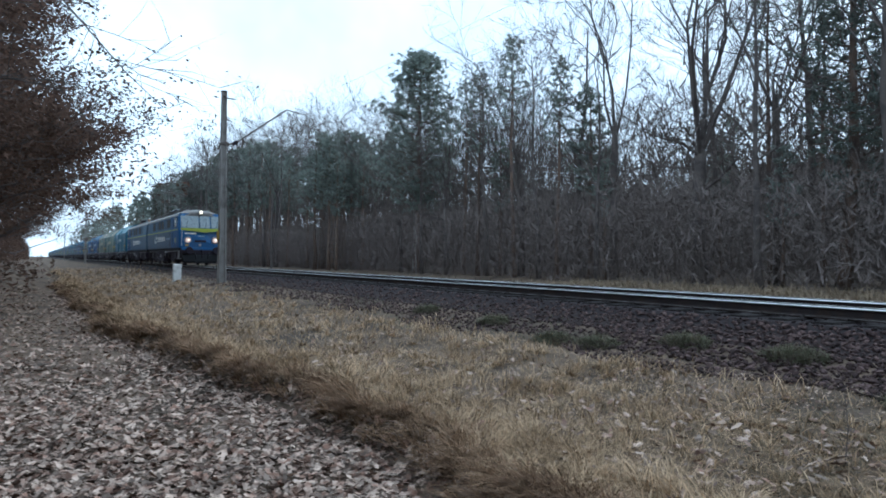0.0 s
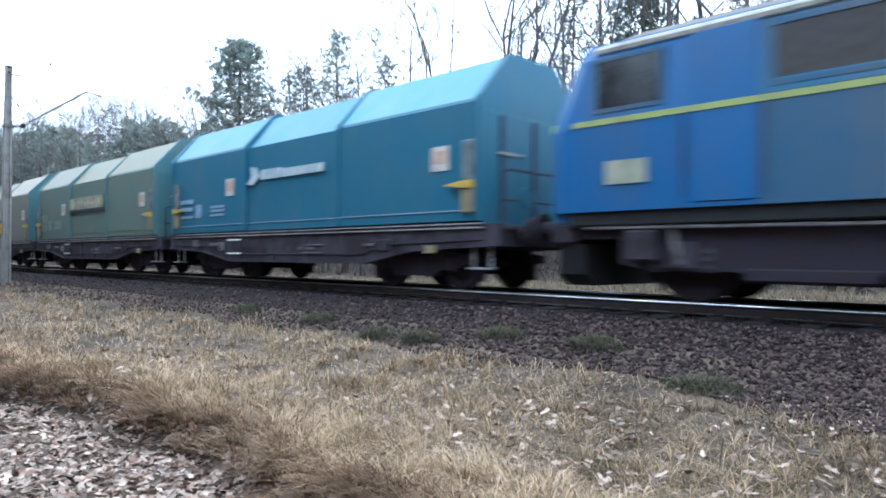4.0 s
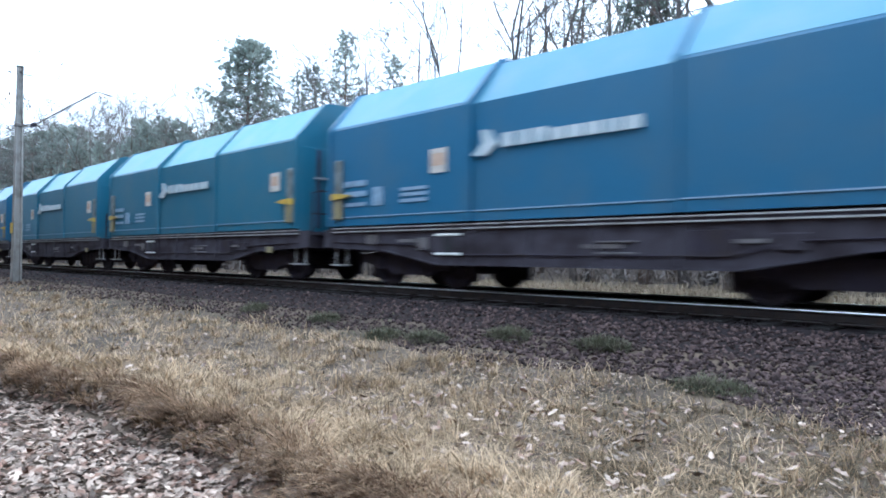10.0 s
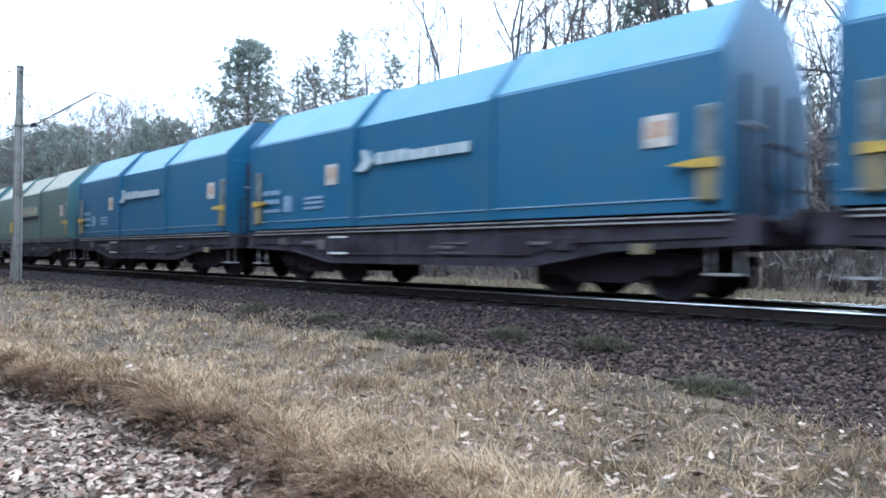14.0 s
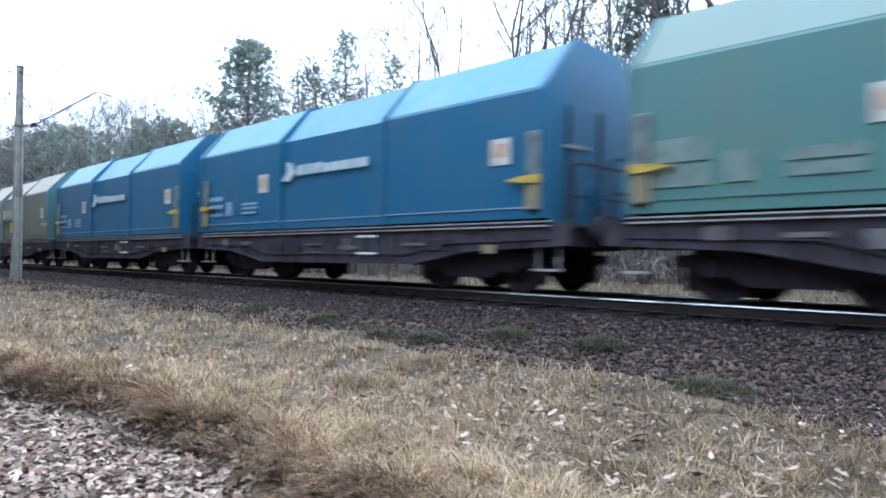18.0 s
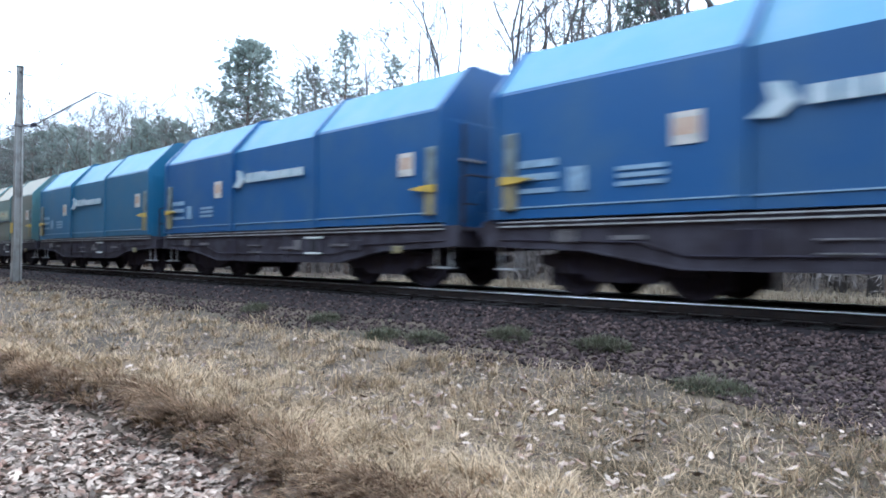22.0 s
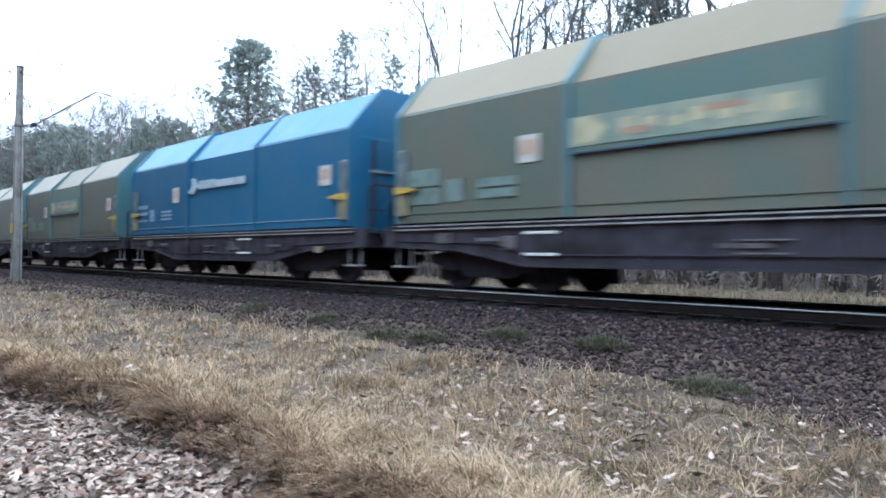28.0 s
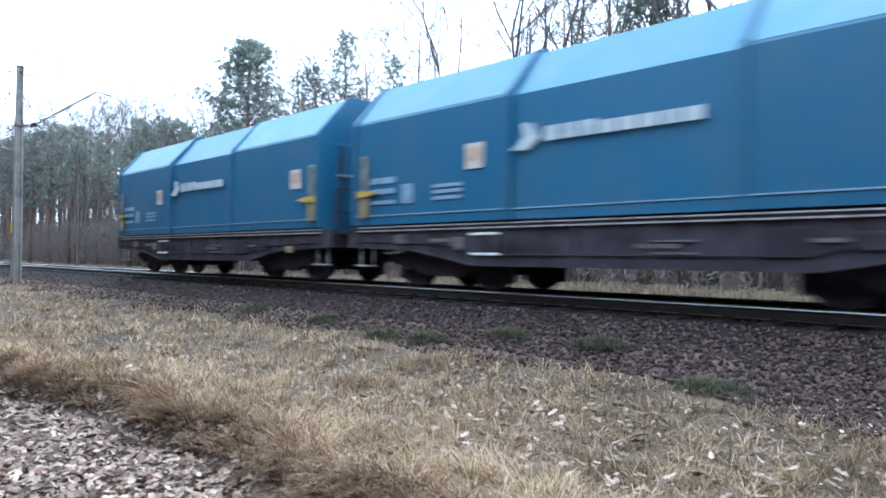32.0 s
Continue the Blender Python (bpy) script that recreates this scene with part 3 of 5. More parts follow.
def wheelset(parent, x, r):
    ws = B()
    ws.tube([(0, -0.95, 0), (0, 0.95, 0)], 0.08, 10)
    for s in (-1, 1):
        prof = [(0.10, s * 0.80), (0.30, s * 0.74), (r - 0.07, s * 0.80), (r, s * 0.80), (r + 0.003, s * 0.725), (r + 0.028, s * 0.71), (r + 0.026, s * 0.685), (r - 0.07, s * 0.685), (0.3, s * 0.70), (0.10, s * 0.66)]
        ws.turned(prof, 0, 0, 16)
        for a in (0.4, 2.5, 4.6):
            ws.box(0.2 * math.cos(a) - 0.02, 0.2 * math.cos(a) + 0.02, *sorted((s * 0.83, s * 0.76)), 0.2 * math.sin(a) - 0.02, 0.2 * math.sin(a) + 0.02)
    o = part("wheelset", ws, M["under"], parent, at=(x, 0, r + 0.004))
    WHEELS.append((o, r))
    return o


WHEELS = []
KINDS = {}
ORDER = ("teal green olive royal royal jade blue royal blue teal teal blue pale_olive blue blue blue green green patch decal blue blue olive blue mint "
         "royal royal blue olive blue blue decal_green royal royal olive blue olive olive green olive blue blue").split()
TRAIN = []


def place_train():
    for i, k in enumerate(ORDER):
        # later wagons carry their document holder on the other half of the sill
        moved = (k == "blue" and 20 <= i < 40) or (k == "olive" and (i in (22, 28) or i >= 37))
        k = k + "_later" if moved else k
        if k not in KINDS:
            paint = {"blue_later": "blue", "olive_later": "olive", "patch": "olive", "decal": "sea", "decal_green": "green"}.get(k, k)
            KINDS[k] = ob = wagon(paint, paint in ("green", "olive", "sea", "jade", "mint", "pale_olive"), {"patch": "patch", "decal": "decal", "decal_green": "decal"}.get(k, ""), 1.3 if moved else None)
        else:
            ob = copy_thing(KINDS[k], Matrix())
        TRAIN.append((ob, -PITCH * (i + 1) + HALF))
        if i == 32:
            w = ob
            tag = B()
            for q in range(7):
                x, z = -4.6 + (q % 4) * 0.5, 1.45 + (q // 4) * 0.5
                tag.plate([(x, z), (x + 0.12, z), (x + 0.3, z + 0.38), (x + 0.42, z + 0.36), (x + 0.4, z + 0.45), (x + 0.2, z + 0.46)], -WIDE - 0.02, -WIDE + 0.01)
            part("graffiti", tag, M["white"], w, "white sprayed graffiti strokes")


place_train()


# ---- the double locomotive ----
def side_window(a, s, x0, x1, m):
    y0, y1 = sorted((s * 1.485, s * 1.42))
    win = part("side_window", B().box(x0, x1, y0, y1, 2.62, 3.28, 0.01), m, a, "dark grimy side window")
    for q in ((x0 - 0.05, x1 + 0.05, 2.57, 2.63), (x0 - 0.05, x1 + 0.05, 3.27, 3.33), (x0 - 0.05, x0 + 0.01, 2.63, 3.27), (x1 - 0.01, x1 + 0.05, 2.63, 3.27)):
        part("frame", B().box(q[0], q[1], *sorted((s * 1.497, s * 1.44)), q[2], q[3]), M["loco_dust"], win)


def loco():
    """One half of the double electric locomotive; its cab faces +x."""
    L = 7.325
    a = thing("electric_locomotive", "blue electric locomotive half with a yellow-green stripe and grey roof", "locomotive", "halves of the locomotive")
    side = lambda x, k=0.0: [(x, -1.47 + k, 1.22), (x, -1.49 + k, 2.4), (x, -1.44 + k, 3.35), (x, -1.30 + k, 3.58), (x, 1.30 - k, 3.58), (x, 1.44 - k, 3.35), (x, 1.49 - k, 2.4), (x, 1.47 - k, 1.22)]
    body = B()
    part("body", B().loft([side(-L), side(L - 2.96)]), M["loco_dust"], a, "dusty blue machine room walls")
    rings = [side(L - 2.956), side(L - 0.55)]
    for x, k in ((L - 0.2, 0.03), (L, 0.12)):
        r = side(x, k)
        rings.append([(px - (0.0 if pz < 2.5 else (pz - 2.45) * 0.42), py, pz) for px, py, pz in r])
    body.loft(rings)
    part("cab", body, M["loco_blue"], a, "clean blue driver cab")
    roof = B()
    rr = lambda x, k, d=0.0: [(x, -1.36 + k, 3.5 - d), (x, -1.2 + k, 3.66 - d), (x, -0.7 + k, 3.84 - d), (x, 0, 3.9 - d), (x, 0.7 - k, 3.84 - d), (x, 1.2 - k, 3.66 - d), (x, 1.36 - k, 3.5 - d)]
    roof.loft([rr(-L, 0), rr(L - 1.3, 0), rr(L - 0.8, 0.03, 0.07), rr(L - 0.48, 0.08, 0.2), rr(L - 0.4, 0.2, 0.3)])
    part("roof", roof, M["roof_grey"], a, "sooty grey rounded roof")
    gut = B()
    for s in (-1, 1):
        gut.tube([(-L, s * 1.40, 3.46), (L - 0.75, s * 1.40, 3.46)], 0.065, 8)
    part("gutter", gut, M["gutter"], a, "dirty pale roof gutter")
    for s in (-1, 1):
        part("stripe", B().box(-L, L - 0.42, *sorted((s * 1.504, s * 1.47)), 2.41, 2.49), M["dusty_lime"], a, "dusty yellow-green stripe")
        band = [[(xx, s * (1.489 - 0.0505 * (z - 2.5)) + s * 0.004, z) for z in (2.5, 3.3)] + [(xx, s * 1.40, z) for z in (3.3, 2.5)] for xx in (-L + 0.02, L - 2.98)]
        part("window_band", B().loft(band), M["loco_band"], a, "cleaner blue band round the windows")
        # the window order is the same on both sides of the train
        f = lambda x: -s * x
        shift = 1.2 if s > 0 else 0.0
        for x0, x1, g in ((2.55, 3.98, 1), (0.06, 1.3, 1), (-1.48, -0.2, 1), (-4.2, -2.9, 1)):
            x0, x1 = sorted((f(x0), f(x1)))
            side_window(a, s, x0, x1, M["grille"])
        side_window(a, s, L - 1.75, L - 0.8, M["glass"])
        for x in (4.75, 1.95, -2.1):
            part("narrow_grille", B().box(f(x) - 0.16, f(x) + 0.16, *sorted((s * 1.488, s * 1.43)), 2.62, 3.28, 0.01), M["slot"], a, "narrow dusty side grille")
        part("cab_door", B().box(L - 2.95, L - 2.15, *sorted((s * 1.492, s * 1.46)), 1.28, 3.4, 0.012), M["loco_blue"], a, "closed blue cab door")
        part("handrail", B().tube([(L - 3.03, s * 1.54, 1.35), (L - 3.03, s * 1.54, 2.4)], 0.014, 6), M["sole"], a)
        part("handrail", B().tube([(L - 2.07, s * 1.54, 1.35), (L - 2.07, s * 1.54, 2.4)], 0.014, 6), M["sole"], a)
        yy = sorted((s * 1.506, s * 1.48))
        for k in (0, 1):
            cx, cz, blade = f(-2.54 + shift) + (-1) ** k * 0.17, 1.90 - (-1) ** k * 0.04, []
            for q in range(11):
                an = radians(-25 + 18 * q + 180 * k)
                blade.append((cx + 0.42 * math.cos(an), cz + 0.33 * math.sin(an)))
            for q in range(10, -1, -1):
                an = radians(-25 + 18 * q + 180 * k)
                thick = 0.27 * math.sin(math.pi * q / 10) + 0.012
                blade.append((cx + (0.42 - thick) * math.cos(an), cz + (0.33 - thick * 0.75) * math.sin(an)))
            part("emblem_blade", B().plate(blade, yy[0] - 0.003 * k, yy[1] + 0.003 * k), M["white"], a, "curved white emblem blade")
        letters = B()
        for k in range(8):
            x, up = f(-1.57 + k * 0.42 + shift), (0.0 if k < 3 else 0.03)
            for x0, x1, z0, z1 in ((0, 0.1, 1.72, 2.12), (0, 0.34, 2.03, 2.12), (0.24, 0.34, 1.72 if k % 2 else 1.9, 2.12), (0, 0.34, 1.72, 1.80) if k > 2 else (0, 0.34, 1.9, 1.97)):
                letters.box(*sorted((x - s * x0, x - s * x1)), *yy, z0 + up, z1 - up)
        part("lettering", letters, M["white"], a, "row of white lettering bars")
        part("number_bar", B().box(*sorted((f(2.3), f(3.9))), *yy, 1.83, 1.95), M["pale"], a, "faint pale marking")
        part("data_panel", B().box(L - 1.55, L - 0.95, *yy, 1.58, 1.9), M["cream"], a, "cream data panel")
        # running gear
        part("side_skirt", B().box(-L + 0.1, L - 0.3, *sorted((s * 1.4, s * 1.25)), 1.02, 1.25, 0.02), M["rubber"], a)
        part("battery_box", B().box(-1.75, 0.9, *sorted((s * 1.42, s * 0.8)), 0.3, 1.05, 0.03), M["under"], a, "grimy battery box")
        part("gauge_box", B().box(1.2, 1.55, *sorted((s * 1.40, s * 1.1)), 0.7, 1.0, 0.02), M["galv"], a, "pale dirty equipment box")
        for x, w2, z0, z1, m in ((-6.6, 0.22, 0.55, 0.95, "under"), (-2.1, 0.16, 0.62, 0.98, "sole"), (1.9, 0.2, 0.5, 0.9, "under"), (5.9, 0.2, 0.55, 0.95, "sole"), (-0.4, 0.3, 0.55, 0.8, "flange")):
            part("equipment_box", B().box(x - w2, x + w2, *sorted((s * 1.45, s * 1.15)), z0, z1, 0.02), M[m], a, "grimy equipment box under the floor")
        part("air_pipe", B().tube([(-6.9, s * 1.36, 1.0), (-2.4, s * 1.38, 0.96), (2.4, s * 1.38, 0.96), (6.8, s * 1.36, 1.0)], 0.025, 5), M["flange"], a, "pale worn air pipe")
        for x in (-5.4, -2.4, 2.4, 5.4):
            part("damper", B().tube([(x, s * 1.3, 0.5), (x + 0.12, s * 1.32, 1.02)], 0.045, 7), M["flange"], a, "worn suspension damper")
    part("underfloor", B().box(-L + 0.1, L - 0.2, -1.2, 1.2, 0.85, 1.25), M["under"], a)
    # cab front
    tilt = lambda z: L - max(0.0, (z - 2.45) * 0.42)
    for y0, y1 in ((-1.31, -0.16), (-0.08, 0.58), (0.66, 1.31)):
        g = B().add([(tilt(2.57) + 0.02, y0, 2.57), (tilt(2.57) + 0.02, y1, 2.57), (tilt(3.40) + 0.02, y1, 3.40), (tilt(3.40) + 0.02, y0, 3.40),
                     (tilt(2.57) - 0.05, y0, 2.57), (tilt(2.57) - 0.05, y1, 2.57), (tilt(3.40) - 0.05, y1, 3.40), (tilt(3.40) - 0.05, y0, 3.40)],
                    [(0, 1, 2, 3), (7, 6, 5, 4), (0, 4, 5, 1), (1, 5, 6, 2), (2, 6, 7, 3), (3, 7, 4, 0)])
        pane = part("windscreen", g, M["wind"], a, "windscreen pane with the sky's reflection put into its colour")
        part("wiper", B().tube([(tilt(2.56) + 0.05, y0 + 0.3, 2.56), (tilt(3.0) + 0.05, y0 + 0.42, 3.0)], 0.012, 5), M["rubber"], pane)
    chev = B().add([(L + 0.03, -1.35, 2.42), (L + 0.03, 0.25, 2.27), (L + 0.03, 1.35, 2.42), (L + 0.02, 1.35, 2.54), (L + 0.02, -1.35, 2.54)], [(0, 1, 2, 3, 4)])
    chev.add([(x - 0.06, y, z) for x, y, z in chev.v], [(4, 3, 2, 1, 0)])
    part("chevron", chev, M["lime"], a, "yellow-green pointed front stripe")
    for y in (-0.89, 0.89):
        lamp = part("headlight", B().disc_x(L - 0.04, L + 0.07, y, 1.74, 0.25, 0.215, 20), M["galv"], a, "round headlight in a pale ring")
        part("lens", B().disc_x(L + 0.05, L + 0.085, y, 1.74, 0.175, 0.15, 18), M["lamp"], lamp, "warm lit lens")
        part("bulb", B().disc_x(L + 0.07, L + 0.095, y + 0.03, 1.74, 0.06, 0.045, 12), M["bulb"], lamp, "bright bulb")
    top = part("headlight", B().disc_x(L - 0.75, L - 0.26, 0, 3.66, 0.15, 0.13, 18), M["galv"], a, "small roof headlight")
    part("lens", B().disc_x(L - 0.27, L - 0.235, 0, 3.66, 0.10, 0.08, 16), M["bulb"], top, "bright lit lens")
    part("number_bar", B().box(L - 0.02, L + 0.024, -1.1, -0.35, 2.14, 2.24), M["white"], a, "white front marking bar")
    part("number_bar", B().box(L - 0.02, L + 0.024, -0.25, 0.2, 1.98, 2.06), M["pale"], a, "faint front marking bar")
    part("front_recess", B().box(L - 0.02, L + 0.026, -0.45, 0.3, 1.60, 1.74), M["under"], a, "dark coupling recess")
    part("front_label", B().box(L - 0.02, L + 0.028, -1.05, -0.85, 1.34, 1.44), M["yellow"], a, "small yellow plate")
    part("front_lamp", B().disc_x(L - 0.02, L + 0.05, -0.1, 1.42, 0.1, 0.09, 14), M["galv"], a, "small pale round lamp")
    part("front_handrail", B().tube([(L + 0.06, -1.3, 1.35), (L + 0.06, -1.28, 2.4)], 0.018, 6), M["white"], a, "white grab rail")
    part("buffer_beam", B().box(L - 0.35, L + 0.06, -1.34, 1.34, 0.78, 1.07, 0.03), M["under"], a)
    part("front_apron", B().box(L - 0.4, L + 0.02, -1.27, 1.27, 1.07, 1.235, 0.02), M["loco_blue"], a)
    for y in (-0.875, 0.875):
        part("buffer", B().disc_x(L + 0.06, L + 0.5, y, 1.03, 0.12, 0.11, 12).disc_x(L + 0.5, L + 0.6, y, 1.03, 0.25, 0.23, 18), M["under"], a)
        part("air_hose", B().tube([(L + 0.08, y * 0.5, 0.9), (L + 0.2, y * 0.48, 0.7), (L + 0.14, y * 0.44, 0.45)], 0.03, 6), M["rubber"], a)
    part("coupling", B().box(L + 0.05, L + 0.3, -0.07, 0.07, 0.95, 1.1, 0.02).tube([(L + 0.3, 0, 1.0), (L + 0.34, 0, 0.7), (L + 0.3, 0, 0.55)], 0.04, 6), M["under"], a)
    plow = B().loft([[(L - 0.45, -w, z), (L + f, -w, z), (L + f + 0.12, -w * 0.4, z), (L + f + 0.12, w * 0.4, z), (L + f, w, z), (L - 0.45, w, z)] for w, z, f in ((0.92, 0.17, 0.02), (1.15, 0.34, 0.04), (1.26, 0.78, -0.05))])
    part("rail_guard", plow, M["rubber"], a, "black rail guard plate")
    part("step", B().box(L - 1.0, L - 0.6, -1.4, -1.2, 0.45, 0.5).box(L - 1.0, L - 0.97, -1.36, -1.3, 0.45, 1.1).box(L - 0.63, L - 0.6, -1.36, -1.3, 0.45, 1.1), M["galv"], a)
    # roof gear
    part("roof_box", B().box(-1.2, 2.2, -0.75, 0.75, 3.82, 4.16, 0.05), M["post_grey"], a, "long ribbed resistor cover")
    slats = B()
    for k in range(17):
        slats.box(-1.1 + k * 0.2, -1.02 + k * 0.2, -0.77, 0.77, 3.9, 4.1)
    part("roof_louvre", slats, M["under"], a)
    part("walkway", B().box(-L + 0.4, L - 1.6, -0.98, -0.78, 3.88, 3.91), M["roof_grey"], a)
    folded_pantograph(a, 4.2)
    for x in (3.3, 2.7, -1.9, -2.6):
        for y in (-0.55, 0.1, 0.6):
            part("roof_insulator", B().tube([(x, y, 3.8), (x, y, 3.9), (x, y, 3.95), (x, y, 4.08), (x, y, 4.12)], [0.05, 0.09, 0.06, 0.09, 0.03], 8), M["orange"] if y > 0.3 else M["under"], a, "ribbed roof insulator")
    part("roof_busbar", B().tube([(-4.2, 0.1, 4.13), (3.4, 0.1, 4.13)], 0.025, 6), M["pole_steel"], a)
    for x in (3.9, -3.9):
        loco_bogie(a, x)
    return a


def folded_pantograph(a, x):
    pan = B()
    for y in (-0.5, 0.5):
        pan.tube([(x - 0.9, y, 4.05), (x + 0.9, y, 4.05)], 0.03, 6)
        pan.tube([(x - 0.8, y, 4.06), (x + 0.95, y * 0.7, 4.18), (x - 0.85, y * 0.6, 4.26)], 0.022, 6)
        for k in (-0.8, 0.8):
            pan.tube([(x + k, y, 3.78), (x + k, y, 4.05)], 0.05, 8)
    pan.tube([(x - 0.85, -0.8, 4.28), (x - 0.85, 0.8, 4.28)], 0.03, 6).tube([(x - 0.65, -0.8, 4.28), (x - 0.65, 0.8, 4.28)], 0.03, 6)
    part("pantograph", pan, M["pole_steel"], a, "folded pantograph")


def raised_pantograph(a, x):
    """Diamond arms holding the collector bar against the contact wire."""
    pan = B()
    for y in (-0.5, 0.5):
        pan.tube([(x - 0.9, y, 4.05), (x + 0.9, y, 4.05)], 0.035, 6)
        for k in (-1, 1):
            pan.tube([(x + k * 0.8, y, 3.78), (x + k * 0.8, y, 4.05)], 0.05, 8)
            pan.tube([(x + k * 0.35, y, 4.08), (x + k * 1.15, y * 0.85, 4.95), (x + k * 0.12, y * 0.6, 5.78)], [0.035, 0.03, 0.022], 6)
    for k in (-1, 1):
        pan.tube([(x + k * 1.15, -0.43, 4.95), (x + k * 1.15, 0.43, 4.95)], 0.02, 5)
        pan.tube([(x + k * 0.18, -0.95, 5.68), (x + k * 0.18, -0.7, 5.86), (x + k * 0.18, 0.7, 5.86), (x + k * 0.18, 0.95, 5.68)], 0.03, 6)
    part("pantograph", pan, M["pole_steel"], a, "raised diamond pantograph touching the wire")


def loco_bogie(a, x):
    """A bogie of the locomotive: bolster with side frames, axle boxes, springs and brake hangers."""
    f = part("bogie", B().box(-0.4, 0.4, -1.1, 1.1, 0.5, 0.85).box(-2.3, -2.15, -1.05, 1.05, 0.6, 0.8).box(2.15, 2.3, -1.05, 1.05, 0.6, 0.8), M["under"], a, "sooty locomotive bogie", at=(x, 0, 0))
    for s in (-1, 1):
        y0, y1 = sorted((s * 1.22, s * 1.08))
        part("side_frame", B().plate([(-2.4, 0.5), (-1.9, 0.4), (-0.8, 0.42), (-0.5, 0.28), (0.5, 0.28), (0.8, 0.42), (1.9, 0.4), (2.4, 0.5), (2.4, 1.0), (-2.4, 1.0)], y0, y1), M["under"], f)
        part("equaliser", B().box(-0.7, 0.7, *sorted((s * 1.28, s * 1.2)), 0.3, 0.46, 0.02), M["under"], f)
        for k in (-1.525, 1.525):
            part("axle_box", B().box(k - 0.22, k + 0.22, *sorted((s * 1.3, s * 1.05)), 0.42, 0.8, 0.04), M["sole"], f)
            for q in (-0.36, 0.36):
                part("coil_spring", B().tube([(k + q, s * 1.18, 0.4 + 0.05 * j) for j in range(8)], [0.09 if j % 2 else 0.075 for j in range(8)], 8), M["sole"], f)
        for k in (-2.1, 2.1):
            part("sand_pipe", B().tube([(k, s * 0.82, 0.7), (k, s * 0.80, 0.35), (k * 0.97, s * 0.76, 0.12)], 0.03, 6), M["under"], f)
    part("brake_gear", B().box(-2.3, 2.3, -0.66, 0.66, 0.26, 0.8, 0.05), M["under"], f)
    for k in (-1.525, 1.525):
        wheelset(f, k, 0.625)


HEAD = loco()
TAIL = copy_thing(HEAD, pose(0, 0, 0, 0, 0, 180))
raised_pantograph(HEAD, -4.4)
bellows = part("gangway", B().box(-8.22, -7.34, -0.75, 0.75, 1.15, 3.35, 0.03), M["rubber"], HEAD, "black folded gangway between the halves")
for k in range(7):
    part("fold", B().box(-8.16 + 0.12 * k, -8.10 + 0.12 * k, -1.38, 1.38, 1.15, 3.45, 0.02), M["rubber"], bellows)
folded_pantograph(TAIL, -4.6)


# ---- loose cover: leaves, grass, stones ----
def soup(name, verts, pattern, material, label, category, smooth=False, parent=None):
    """Many small like pieces as one mesh: verts (pieces, points, 3), pattern of triangles over a piece's points."""
    n, k, _ = verts.shape
    tri = (np.asarray(pattern)[None] + (np.arange(n) * k)[:, None, None]).reshape(-1)
    me = bpy.data.meshes.new(name)
    me.vertices.add(n * k)
    me.vertices.foreach_set("co", verts.reshape(-1).astype(np.float32))
    me.loops.add(len(tri))
    me.loops.foreach_set("vertex_index", tri.astype(np.int32))
    me.polygons.add(len(tri) // 3)
    me.polygons.foreach_set("loop_start", np.arange(0, len(tri), 3, dtype=np.int32))
    me.materials.append(material)
    me.update(calc_edges=True)
    ob = new(name, me)
    if parent:
        ob.parent = parent
    return tagged(ob, label, category, kind="stuff")


rng = np.random.default_rng(5)


def spread(n, x0, x1, y0, y1, keep):
    """Places strewn evenly over a stretch of land."""
    x, y = rng.uniform(x0, x1, n), rng.uniform(y0, y1, n)
    ok = keep(x, y)
    return x[ok], y[ok], np.full(ok.sum(), 4.0)


def scatter(n, near, far, keep):
    """Places thinning out with distance over the land before and beyond the track."""
    d = np.exp(rng.uniform(np.log(near), np.log(far), n))
    s = rng.uniform(-1.35, 0.95, n) * d
    x, y = -0.706 * d + 0.708 * s, 0.708 * d + 0.706 * s
    ok = keep(x, y)
    return x[ok], y[ok], d[ok]


def heights(x, y):
    return np.array([ground_z(float(a), float(b)) for a, b in zip(x, y)])


def turn(n):
    a = rng.uniform(0, 2 * np.pi, n)
    return np.cos(a), np.sin(a)


def leaves(n, near, far, keep, name, label, lift=0.02, where=None, small=1.0):
    x, y, d = where or scatter(n, near, far, keep)
    z = heights(x, y) + rng.uniform(0.004, lift, len(x))
    m = len(x)
    size = small * rng.uniform(0.018, 0.046, m) * (1 + 0.014 * d)
    c, s = turn(m)
    out = np.array([(-1.0, 0), (-0.55, 0.5), (-0.1, 0.32), (0.3, 0.62), (0.62, 0.28), (1.05, 0), (0.62, -0.28), (0.3, -0.62), (-0.1, -0.32), (-0.55, -0.5)])
    curl, tilt_a, tilt_b = rng.uniform(-0.5, 0.9, m), rng.normal(0, 0.28, m), rng.normal(0, 0.28, m)
    u, v = out[None, :, 0] * size[:, None], out[None, :, 1] * size[:, None] * rng.uniform(0.7, 1.1, m)[:, None]
    h = curl[:, None] * v ** 2 / size[:, None] + tilt_a[:, None] * u + tilt_b[:, None] * v
    h = h - h.min(axis=1, keepdims=True)
    V = np.stack([x[:, None] + u * c[:, None] - v * s[:, None], y[:, None] + u * s[:, None] + v * c[:, None], z[:, None] + h], 2)
    return soup(name, V, [(0, 1, 9), (1, 2, 9), (2, 8, 9), (2, 3, 8), (3, 7, 8), (3, 4, 7), (4, 6, 7), (4, 5, 6)], M["leaf"], label, "fallen leaves")


